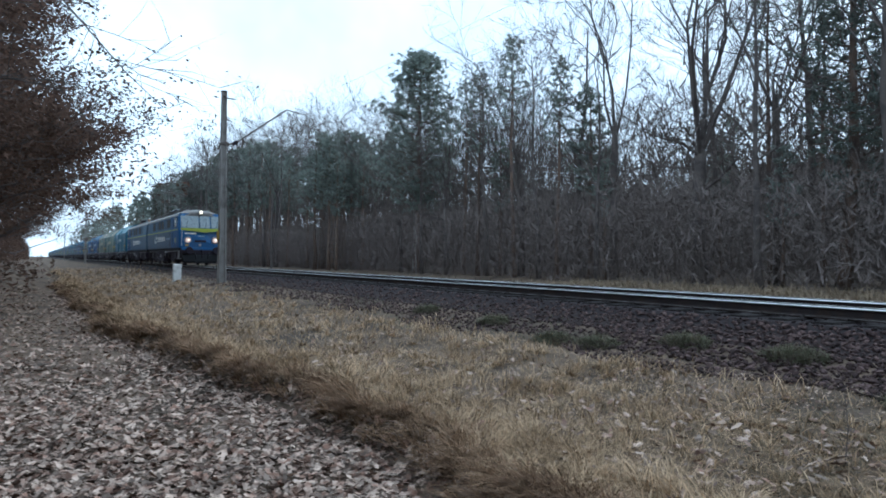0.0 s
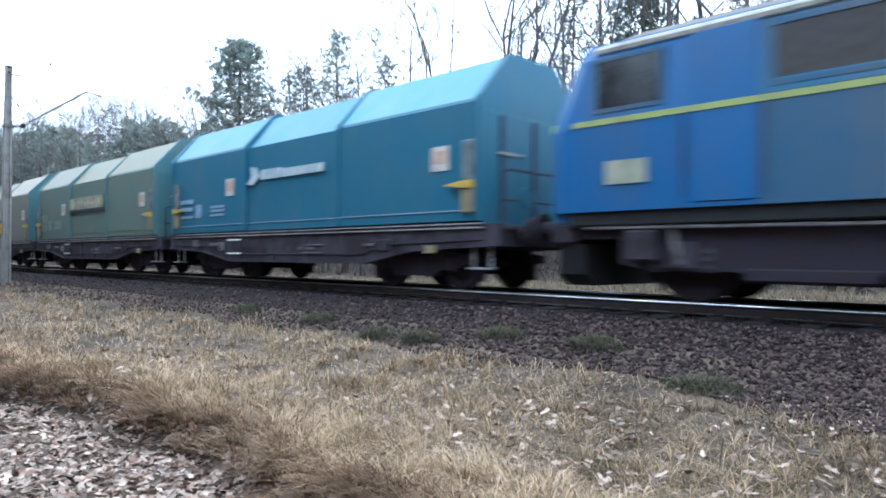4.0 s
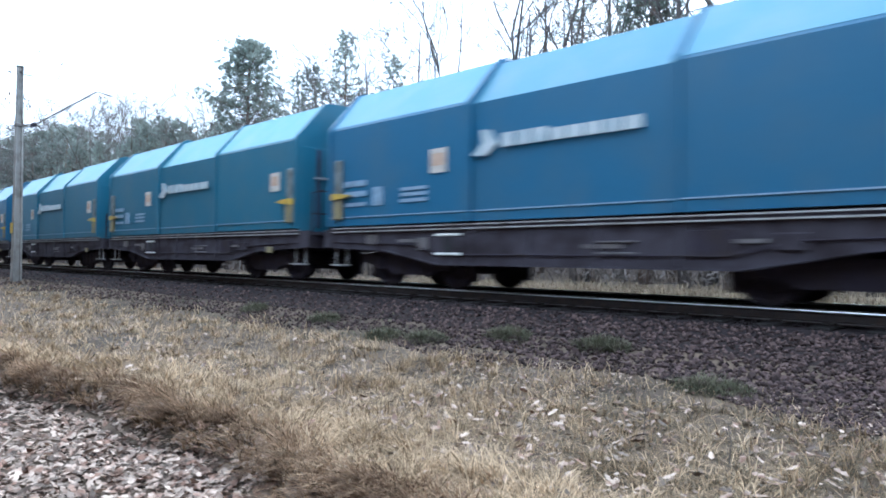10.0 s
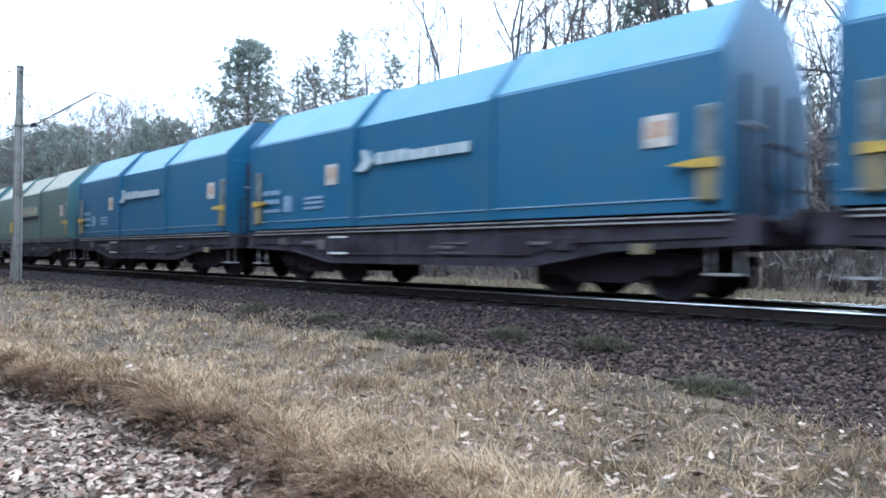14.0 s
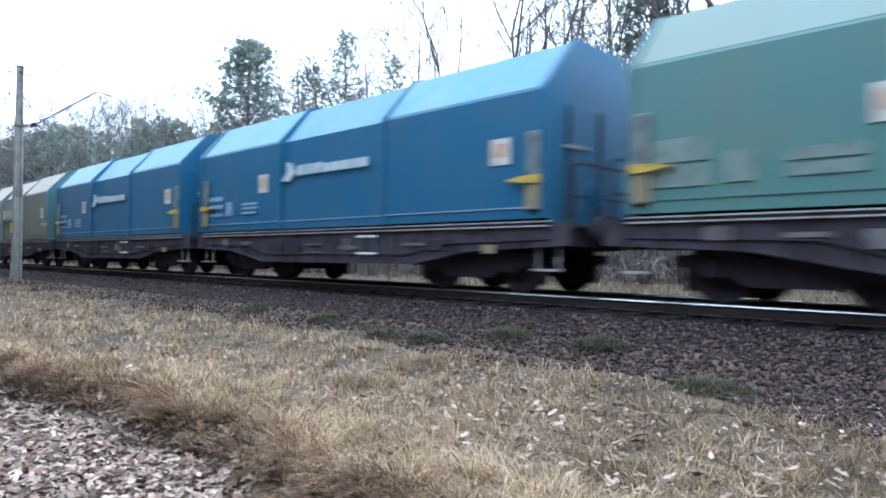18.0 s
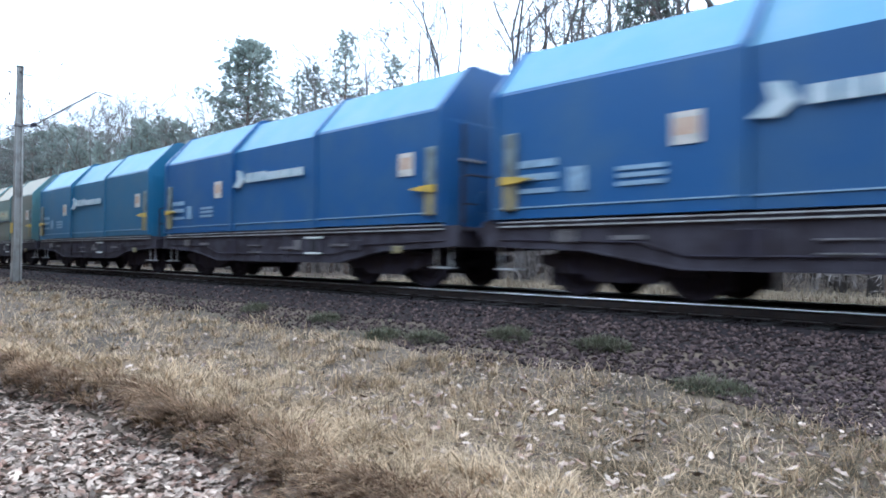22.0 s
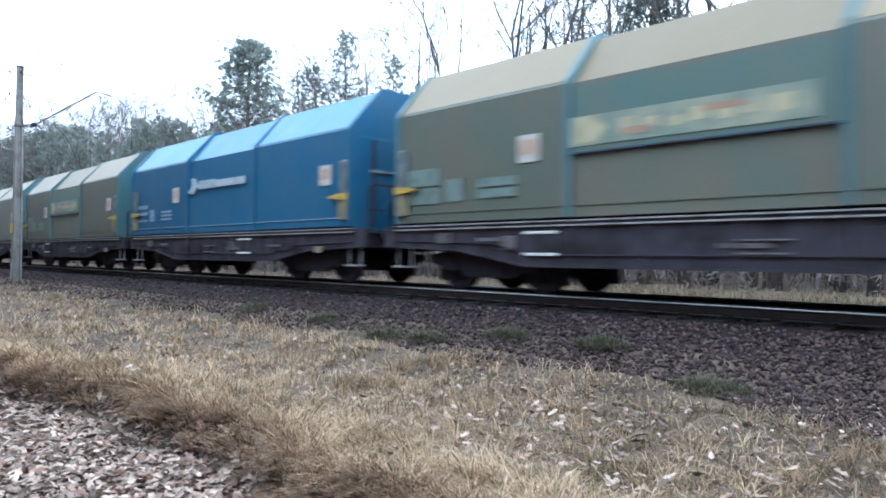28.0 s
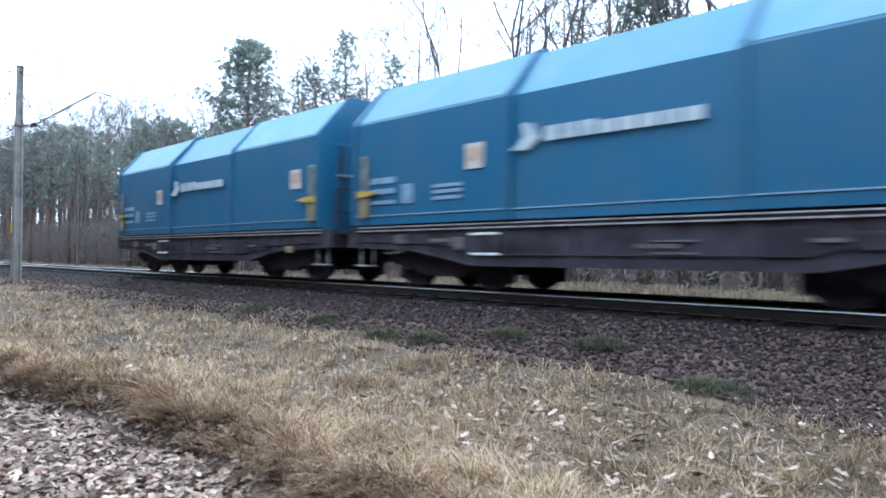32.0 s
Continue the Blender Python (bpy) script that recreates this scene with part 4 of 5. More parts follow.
def blades(x, y, length, lean, width, name, material, label, category="dry grass", fall=(0.0, 0.0)):
    m = len(x)
    z = heights(x, y) - 0.01
    c, s = turn(m)
    L = length * rng.uniform(0.55, 1.25, m)
    bend = lean * rng.uniform(0.3, 1.5, m)
    w = width * rng.uniform(0.6, 1.4, m)
    dx, dy = c * bend + fall[0], s * bend + fall[1]
    P = []
    for k, (h, o, ww) in enumerate(((0, 0, 1.0), (0.55, 0.3, 0.8), (0.85, 0.75, 0.55), (0.86, 1.15, 0.0))):
        bx, by, bz = x + dx * L * o, y + dy * L * o, z + L * h * np.clip(1.1 - 0.45 * bend, 0.25, 1)
        if ww:
            P += [np.stack([bx - s * w * ww, by + c * w * ww, bz], 1), np.stack([bx + s * w * ww, by - c * w * ww, bz], 1)]
        else:
            P.append(np.stack([bx, by, bz], 1))
    return soup(name, np.stack(P, 1), [(0, 1, 3), (0, 3, 2), (2, 3, 5), (2, 5, 4), (4, 5, 6)], material, label, category)


def clumped(x, y, amount, scale):
    """True where a patchy pattern is thick."""
    v = np.array([noise.noise(Vector((float(a) * scale, float(b) * scale, 7.3))) for a, b in zip(x, y)])
    return v + rng.normal(0, 0.18, len(x)) > amount


bound = lambda x: np.interp(x, [-70, -40, -24, -14, -10, -6, -3, 0], [7.9, 7.2, 6.6, 6.5, 6.6, 6.6, 6.3, 6.1])
edge = np.vectorize(path_edge)
leaves(78000, 2.9, 26, lambda x, y: (y < edge(x) + 0.1) & (y > -6), "leaf_litter", "thick carpet of pale fallen oak leaves on the path", 0.035)
leaves(7500, 2.9, 16, lambda x, y: (y > edge(x)) & (y < bound(x) - 0.6), "scattered_leaves", "pale fallen leaves scattered over dry grass", 0.09)

x, y, d = scatter(125000, 3.0, 60, lambda x, y: (y > edge(x) - 0.05) & (y + 2.2 * rng.uniform(0, 1, len(x)) ** 2 * (x > -9) < bound(x) + 0.35 * np.sin(2.1 * x)))
def straw_mix(x, y, length, lean, width, name, label):
    """Golden grass near the path's bend, grey and dull towards the open end of the verge."""
    dull = rng.uniform(0, 1, len(x)) < np.clip((x + 4.6) / 4.0, 0.06, 0.6)
    for ok, stuff in ((~dull, "straw"), (dull, "dull_straw")):
        blades(x[ok], y[ok], length[ok] * (0.6 if stuff == "dull_straw" else 1.0), lean, width[ok], name, M[stuff], label)


ok = clumped(x, y, -0.36, 1.5)
x, y, d = x[ok], y[ok], d[ok]
straw_mix(x, y, 0.11 + 0.002 * d, 1.35, 0.0014 + 0.0004 * d, "verge_grass", "flattened straw-coloured grass on the verge")


def tufts(count, each, near, far, keep, radius):
    """Clumps: many blades spring from each root."""
    x, y, d = scatter(count, near, far, keep)
    m = len(x)
    a, r = rng.uniform(0, 6.283, (m, each)), radius * rng.uniform(0, 1, (m, each))
    return (x[:, None] + r * np.cos(a)).ravel(), (y[:, None] + r * np.sin(a)).ravel(), np.repeat(d, each)


def sway(d, each, spread_x, down, spread_y):
    """A lean of its own for every tuft."""
    k = len(d) // each
    return np.repeat(rng.normal(0, spread_x, k), each), np.repeat(rng.normal(down, spread_y, k), each)


def along_edge(count, each, lo, hi, radius):
    """Clumps close to the edge of the path, thinning out with distance."""
    x = -np.exp(rng.uniform(np.log(1.2), np.log(42), count)) + 0.4
    x = np.where(rng.uniform(0, 1, count) < 0.1, rng.uniform(-0.8, 8, count), x)
    y = edge(x) + rng.uniform(lo, hi, count)
    a, r = rng.uniform(0, 6.283, (count, each)), radius * rng.uniform(0, 1, (count, each))
    d = np.repeat(np.hypot(x, y), each)
    return (x[:, None] + r * np.cos(a)).ravel(), (y[:, None] + r * np.sin(a)).ravel(), d


x, y, d = along_edge(420, 60, 0.06, 0.28, 0.05)
blades(x, y, 0.19 + 0.002 * d, 0.85, 0.0022 + 0.0005 * d, "edge_tufts", M["russet"], "drooping brown dry grass tufts along the path edge", fall=sway(d, 60, 0.3, -0.3, 0.35))
x, y, d = along_edge(260, 30, -0.08, 0.1, 0.05)
blades(x, y, 0.14 + 0.002 * d, 0.9, 0.0022 + 0.0005 * d, "edge_tufts", M["russet"], "short brown dry grass on the bank", fall=sway(d, 30, 0.3, -0.3, 0.3))
x, y, d = along_edge(560, 40, 0.16, 0.85, 0.06)
blades(x, y, 0.20 + 0.002 * d, 1.0, 0.0019 + 0.0005 * d, "edge_tufts", M["straw"], "long pale dry grass tufts along the path edge", fall=sway(d, 40, 0.4, -0.1, 0.4))
x, y, d = tufts(3000, 46, 3.4, 50, lambda x, y: (y > edge(x) + 0.3) & (y < bound(x) - 0.5), 0.08)
straw_mix(x, y, 0.16 + 0.002 * d, 1.35, 0.0014 + 0.00042 * d, "verge_tufts", "low spreading dry grass clumps on the verge")
x, y, d = scatter(60000, 4.0, 60, lambda x, y: (y > edge(x) + 0.3) & (y < 6.4))
ok = clumped(x, y, 0.2, 0.9)
blades(x[ok], y[ok], np.where(x[ok] > -3.5, 0.11, 0.19), 0.9, 0.0015 + 0.0004 * d[ok], "verge_tufts", M["straw"], "taller dry grass tufts on the verge")
x, y, d = scatter(110000, 7.0, 90, lambda x, y: (y > bound(x) - 0.9) & (y < bound(x) + np.where(x < -7, 1.0, 0.3)))
ok = clumped(x, y, 0.0, 0.45) & (rng.uniform(0, 1, len(x)) < np.where(x > -8, 0.1, 0.9))
blades(x[ok], y[ok], 0.075, 1.2, 0.0022 + 0.0005 * d[ok], "ballast_weeds", M["green_grass"], "dull green weeds at the foot of the ballast", "weeds")
x, y, d = scatter(32000, 13.0, 90, lambda x, y: (y > 12.3) & (y < 17.5))
blades(x, y, 0.2, 0.9, 0.006 + 0.0005 * d, "far_verge_grass", M["dull_straw"], "dry grass strip between the track and the wood")
for gx, gy in ((-9.9, 7.0), (-7.8, 6.6), (-7.0, 6.7), (-5.9, 7.2), (-4.45, 7.2), (-2.7, 6.3), (-12.5, 7.1)):
    m = 1500
    a, r = rng.uniform(0, 6.283, m), np.sqrt(rng.uniform(0, 1, m))
    blades(gx + 0.42 * r * np.cos(a), gy + 0.24 * r * np.sin(a), 0.05 + 0.19 * (1 - r) ** 0.7, 1.1, 0.0035, "weed_tuft", M["green_grass"], "low dull green weed clump on the ballast slope", "weeds")
leaves(0, 0, 0, None, "leaf_crumbs", "small broken pieces of dry leaves on the matted verge", 0.03, spread(16000, -5.5, 4, 2.6, 6.5, lambda x, y: (y > edge(x) + 0.3) & clumped(x, y, -0.1, 0.9)), 0.5)
xb = -np.exp(rng.uniform(np.log(1.2), np.log(30), 5200)) + 0.4
yb = edge(xb) + rng.uniform(-0.55, 0.06, len(xb))
leaves(0, 0, 0, None, "leaf_litter", "fallen leaves drifted against the foot of the bank", 0.05, (xb, yb, np.hypot(xb, yb)))
leaves(0, 0, 0, None, "leaf_litter", "fallen oak leaves round the path", 0.03, spread(13000, -6, 6, -5, 2.4, lambda x, y: y < edge(x)))
x, y, d = spread(44000, -3.6, 10, 2.0, 6.6, lambda x, y: y > edge(x))
for ok, stuff in ((y < 4.0, "straw"), (y >= 4.0, "dull_straw")):
    blades(x[ok], y[ok], np.where(y[ok] < 4.0, 0.11, 0.06), 1.4, 0.0024, "verge_grass", M[stuff], "flattened dry grass on the verge")
x, y, d = spread(19000, -18, 9, 12.8, 17.0, lambda x, y: y > 12.6)
blades(x, y, 0.40, 0.85, 0.009, "far_verge_grass", M["far_straw"], "pale dry grass beyond the track")
# thin dry stalks standing above the grass
for sx, sy, h in ((-2.35, 4.35, 0.42), (-4.9, 3.6, 0.45), (-6.1, 3.9, 0.4), (-1.7, 4.2, 0.3)):
    z = ground_z(sx, sy)
    st = B().tube([(sx, sy, z), (sx + 0.02, sy, z + h * 0.6), (sx - 0.01, sy + 0.02, z + h)], [0.004, 0.003, 0.002], 4)
    for q in range(5):
        zz = z + h * (0.55 + 0.1 * q)
        st.tube([(sx, sy, zz), (sx + rnd(-0.06, 0.06), sy + rnd(-0.05, 0.05), zz + 0.06)], [0.002, 0.0015], 3)
    tagged(part("dry_stalk", st, M["twig"]), "thin dark dry weed stalk standing in grass", "dry plant")

x, y, d = scatter(60000, 3.5, 40, lambda x, y: (y > bound(x) - 2.4) & (y < bound(x) + 0.5) & (x > -16))
ok = clumped(x, y, -0.05, 0.8)
blades(x[ok], y[ok], 0.07, 1.35, 0.0022 + 0.0005 * d[ok], "matted_grass", M["dull_straw"], "dull matted grass beside the ballast")

# ballast stones
OCT = np.array([(1, 0, 0), (0, 1, 0), (-1, 0, 0), (0, -1, 0), (0, 0, 1), (0, 0, -1)], float)
OCT_F = [(0, 1, 4), (1, 2, 4), (2, 3, 4), (3, 0, 4), (1, 0, 5), (2, 1, 5), (3, 2, 5), (0, 3, 5)]


def stones(n, near, far, keep, name, material=M["stone"]):
    x, y, d = scatter(n, near, far, keep)
    z = heights(x, y) + 0.012
    m = len(x)
    size = rng.uniform(0.013, 0.036, m) * (1 + 0.012 * d)
    V = OCT[None] * size[:, None, None] * rng.uniform(0.6, 1.35, (m, 6, 1)) * np.array([1.15, 1.0, 0.75])
    c, s = turn(m)
    V = np.stack([V[..., 0] * c[:, None] - V[..., 1] * s[:, None], V[..., 0] * s[:, None] + V[..., 1] * c[:, None], V[..., 2] + 0.35 * V[..., 0]], 2)
    return soup(name, V + np.stack([x, y, z], 1)[:, None], OCT_F, material, "dark crushed ballast stones of the track bed", "ballast")


stones(150000, 5.0, 60, lambda x, y: (y > bound(x) - 0.25 + 0.3 * np.sin(x * 1.3)) & (y < 8.2), "ballast")
# Stones round the sleepers are much darker than those of the slope.
stones(16000, 8.0, 40, lambda x, y: (y > 8.15) & (y < 12.4), "ballast_bed", M["oily"])
stone_meshes = []
for k in range(6):
    stone_meshes.append(B().add([tuple(p * 0.048 * rnd(0.7, 1.3) * Vector((1.2, 1.0, 0.8))[i // 2 % 3]) for i, p in enumerate(OCT)], OCT_F).mesh("stone", M["stone"]))
def bed_sheet(ys):
    vs = [(xx, yy, ground_z(0, yy) + (0.006 if 7 < yy < 12 else -0.05)) for xx in (X0, X1) for yy in ys]
    n = len(ys)
    return B().add(vs, [(k, n + k, n + k + 1, k + 1) for k in range(n - 1)])


bed = thing("track_bed", "sloping bed of loose dark crushed stone under the track", "ballast", kind="structure")
part("bed_surface", bed_sheet([7.9, 7.95, 8.2, 9.0, 10.4, 11.2, 11.9, 12.5]), M["oily"], bed, "fine dark grit between the stones")
part("bed_slope", bed_sheet([6.7, 7.0, 7.4, 7.9]), M["grit"], bed, "brown grit of the slope")
for k in range(280):
    sx = rnd(-7.5, -2.2)
    sy = rnd(float(bound(sx)), 8.1)
    st = new("stone", random.choice(stone_meshes))
    st.parent = bed
    st.matrix_basis = pose(sx, sy, ground_z(sx, sy) + 0.022, rnd(0, 40), rnd(0, 40), rnd(0, 360))

# sleepers
sl = B().box(-0.13, 0.13, -1.3, 1.3, -0.40, -0.176, 0.015).mesh("sleeper", M["sleeper"])
clip = B().box(-0.07, 0.07, -0.15, 0.15, -0.176, -0.15, 0.01).mesh("rail_clip", M["rust"])
far_sl = B()
for k in range(-1000, 1000):
    sx = 0.6 * k
    if -66 < sx < 0:
        o = new("sleeper", sl)
        o.parent, o.location = track, (sx, YC, 0)
        for s in (-0.753, 0.753):
            q = new("rail_clip", clip)
            q.parent, q.location = o, (0, s, 0)
    elif -500 < sx < 300:
        far_sl.box(sx - 0.13, sx + 0.13, YC - 1.3, YC + 1.3, -0.40, -0.176)
tagged(part("sleepers", far_sl, M["sleeper"]), "row of weathered dark sleepers under the rails", "sleepers", kind="stuff")


# ---- line-side things ----
def mast(x, y, top, lean=0.0):
    m = thing("catenary_mast", "tapered weathered concrete mast with a steel bracket arm over the track", "mast", "masts along the track")
    m.location = (x, y, ground_z(x, y))
    h = top - ground_z(x, y)
    web = B()
    sec = lambda z, w, d: [(-w, -d, z), (w, -d, z), (w, -d * 0.55, z), (w * 0.45, -d * 0.5, z), (w * 0.45, d * 0.5, z), (w, d * 0.55, z), (w, d, z), (-w, d, z), (-w, d * 0.55, z), (-w * 0.45, d * 0.5, z), (-w * 0.45, -d * 0.5, z), (-w, -d * 0.55, z)]
    web.loft([[(px + lean * (z / h), py, pz) for px, py, pz in sec(z, w, d)] for z, w, d in ((-0.4, 0.215, 0.16), (h * 0.5, 0.165, 0.13), (h, 0.115, 0.1))])
    part("shaft", web, M["concrete"], m)
    part("cap", B().box(lean - 0.13, lean + 0.13, -0.13, 0.13, h - 0.02, h + 0.03, 0.01), M["concrete"], m)
    za = 5.6 - ground_z(x, y)
    arm = B().tube([(lean, 0.1, za), (lean, 0.45, za + 0.03), (lean, 2.85, za + 1.85), (lean, 3.45, za + 1.75)], 0.036, 8)
    part("bracket_arm", arm, M["pole_steel"], m, "thin diagonal steel tube")
    part("insulator", B().tube([(lean, 0.42, za + 0.03), (lean, 0.5, za + 0.08), (lean, 0.58, za + 0.14)], [0.07, 0.085, 0.07], 8), M["under"], m)
    part("collar", B().box(lean * 0.7 - 0.19, lean * 0.7 + 0.19, -0.15, 0.2, za - 0.06, za + 0.05, 0.01), M["pole_steel"], m)
    part("top_bracket", B().box(lean - 0.2, lean + 0.2, -0.03, 0.03, h - 0.25, h - 0.2).box(lean - 0.03, lean + 0.03, -0.03, 0.5, h - 0.3, h - 0.26), M["pole_steel"], m)
    part("number_plate", B().box(-0.22, 0.1, -0.19, -0.165, 1.9, 2.3), M["yellow"], m, "small faded yellow plate")
    return m


mast(-30.7, 7.05, 7.92, 0.02)
for mx in (-127.0, -223.0, 66.0, 162.0):
    mast(mx, 7.05, 7.9)
for nm, z, y in (("contact_wire", 5.95, 9.75), ("messenger_wire", 7.1, 9.75)):
    wire = B()
    for a, b in ((-319, -223), (-223, -127), (-127, -30.7), (-30.7, 66), (66, 162)):
        sag = 1.0 if nm[0] == "m" else 0.05
        wire.tube([(a + (b - a) * k / 8, y, z + (0.2 if sag > 0.5 else 0) - sag * 4 * (k / 8) * (1 - k / 8)) for k in range(9)], 0.004, 4)
    tagged(part(nm, wire, M["wire"]), "thin dark overhead wire above the track", "wire")
reg = B().tube([(-30.7, 9.75, 6.0), (-30.7, 10.45, 6.11), (-30.7, 11.4, 6.05)], 0.02, 5)
tagged(part("steady_arm", reg, M["pole_steel"]), "thin steady arm holding the overhead wire", "wire holder")


def post():
    p = thing("distance_post", "small white concrete distance post standing in the grass", "post")
    p.location = (-37.6, 6.35, ground_z(-37.6, 6.35))
    p.rotation_euler = (0, 0, radians(-62))
    part("slab", B().box(-0.25, 0.25, -0.06, 0.06, -0.2, 0.88, 0.03), M["white"], p)
    part("marking", B().box(-0.17, -0.07, -0.068, -0.058, 0.6, 0.76).box(-0.04, 0.06, -0.068, -0.058, 0.6, 0.76).box(0.09, 0.17, -0.068, -0.058, 0.6, 0.76).box(-0.03, 0.05, -0.068, -0.058, 0.36, 0.5), M["under"], p, "black marking bars")


post()


# ---- trees ----
def branch(b, p, way, length, radius, depth, r, spread, tips, sides=5, up=0.12, kids=(3, 5), bend=0.18):
    """A limb of a few segments with smaller limbs along it; collects the ends of the twigs."""
    if depth == 0:
        d = way.normalized()
        m = p + d * length * 0.5 + Vector((r.gauss(0, 0.1), r.gauss(0, 0.1), r.gauss(0, 0.06))) * length
        e = m + (d + Vector((r.gauss(0, 0.3), r.gauss(0, 0.3), r.gauss(0, 0.3) + up))) * length * 0.5
        s = d.cross(Vector((r.gauss(0, 1), r.gauss(0, 1), r.gauss(0, 1)))).normalized() * max(radius, 0.006)
        b.add([p - s, p + s, m + s * 0.7, m - s * 0.7, e], [(0, 1, 2), (0, 2, 3), (3, 2, 4)])
        tips += [m, e]
        return
    n = 4 if depth > 1 else 3
    pts, radii = [p.copy()], [radius]
    d = way.normalized()
    for k in range(n):
        d = (d + Vector((r.gauss(0, bend), r.gauss(0, bend), r.gauss(0, bend) + up * 0.5))).normalized()
        pts.append(pts[-1] + d * (length / n))
        radii.append(radius * (1 - 0.78 * (k + 1) / n) + 0.003)
    b.tube(pts, radii, sides if depth > 1 else 3, caps=False)
    for k in range(r.randint(*kids) + (3 if depth == 1 else 0)):
        f = r.uniform(0.3, 1.0)
        i = min(int(f * n), n - 1)
        q = pts[i].lerp(pts[i + 1], f * n - i)
        a = r.uniform(0, 6.283)
        side = Vector((math.cos(a), math.sin(a), r.uniform(-0.2, 0.5)))
        branch(b, q, (d * (1 - spread) + side * spread), length * r.uniform(0.42, 0.68), radii[i] * 0.55, depth - 1, r, spread, tips, sides - 1 if sides > 3 else 3, up, kids, bend)


def bare_meshes(seed, height, trunk, fork, depth=4, kids=(3, 4), spread=0.62, leaf=0, leaf_size=0.05, droop=0.12, start=None, reach=1.0):
    """Trunk and crown of a leafless or brown-leaved broadleaf tree."""
    r = random.Random(seed)
    t, c, tips = B(), B(), []
    pts, rad, p = [], [], Vector((0, 0, -0.3))
    lean = Vector((r.gauss(0, 0.03), r.gauss(0, 0.03), 1))
    n = 7
    for k in range(n + 1):
        pts.append(p.copy())
        rad.append(trunk * (1.25 if k == 0 else 1 - 0.8 * k / n))
        p = p + (lean + Vector((r.gauss(0, 0.05), r.gauss(0, 0.05), 0))) * (height / n)
    t.tube(pts, rad, 8)
    lo = fork if start is None else start
    for k in range(r.randint(9, 12)):
        f = lo + (0.97 - lo) * (k / 11.0)
        f = min(f, 0.97)
        i = min(int(f * n), n - 1)
        q = pts[i].lerp(pts[i + 1], f * n - i)
        a = k * 2.4 + r.uniform(-0.5, 0.5)
        way = Vector((math.cos(a), math.sin(a), r.uniform(0.35, 1.3)))
        branch(c, q, way, reach * height * r.uniform(0.26, 0.42) * (1.15 - 0.5 * f), max(0.016, rad[i] * 0.36), depth - 1, r, spread, tips, 5, droop, kids)
    fol = None
    if leaf:
        fol = leaf_cloud(tips, leaf, leaf_size, r)
    return t.mesh("trunk", M["bark"], True), c.mesh("crown", M["bark"]), fol


def forked_meshes(seed, height, trunk, fork, limbs, depth=4, kids=(3, 5), spread=0.5, open_out=0.5, up=0.12):
    """A leafless tree whose trunk divides into a few long rising limbs."""
    r = random.Random(seed)
    t, c, tips = B(), B(), []
    h = fork * height
    top = Vector((r.gauss(0, 0.15), r.gauss(0, 0.15), h))
    t.tube([(0, 0, -0.3), (r.gauss(0, 0.06), r.gauss(0, 0.06), h * 0.4), (top.x * 0.8, top.y * 0.8, h * 0.8), top], [trunk * 1.3, trunk, trunk * 0.82, trunk * 0.62], 9)
    for k in range(limbs):
        a = 6.283 * k / limbs + r.uniform(-0.4, 0.4)
        o = open_out * r.uniform(0.55, 1.25)
        way = Vector((math.cos(a) * o, math.sin(a) * o, 1))
        branch(c, top - Vector((0, 0, r.uniform(0.05, 0.14) * h)), way, (height - h) * r.uniform(0.85, 1.1), trunk * r.uniform(0.3, 0.42), depth, r, spread, tips, 6, up, kids, 0.2)
    for k in range(4):
        a = r.uniform(0, 6.283)
        branch(c, top * r.uniform(0.55, 0.9), Vector((math.cos(a), math.sin(a), r.uniform(0.0, 0.5))), height * r.uniform(0.16, 0.28), trunk * 0.22, 2, r, spread, tips, 5, up, kids, 0.25)
    return t.mesh("trunk", M["bark"], True), c.mesh("crown", M["bark"]), None


def leaf_cloud(tips, count, size, r):
    b = B()
    for k in range(count):
        p = r.choice(tips) + Vector((r.gauss(0, 0.16), r.gauss(0, 0.16), r.gauss(0, 0.14)))
        u = Vector((r.gauss(0, 1), r.gauss(0, 1), r.gauss(0, 0.6))).normalized() * size * r.uniform(0.7, 1.4)
        v = u.cross(Vector((r.gauss(0, 1), r.gauss(0, 1), r.gauss(0, 1)))).normalized() * size * 0.55
        b.add([p - u, p + v, p + u, p - v], [(0, 1, 2), (0, 2, 3)])
    return b.mesh("foliage", M["brown_leaf"])


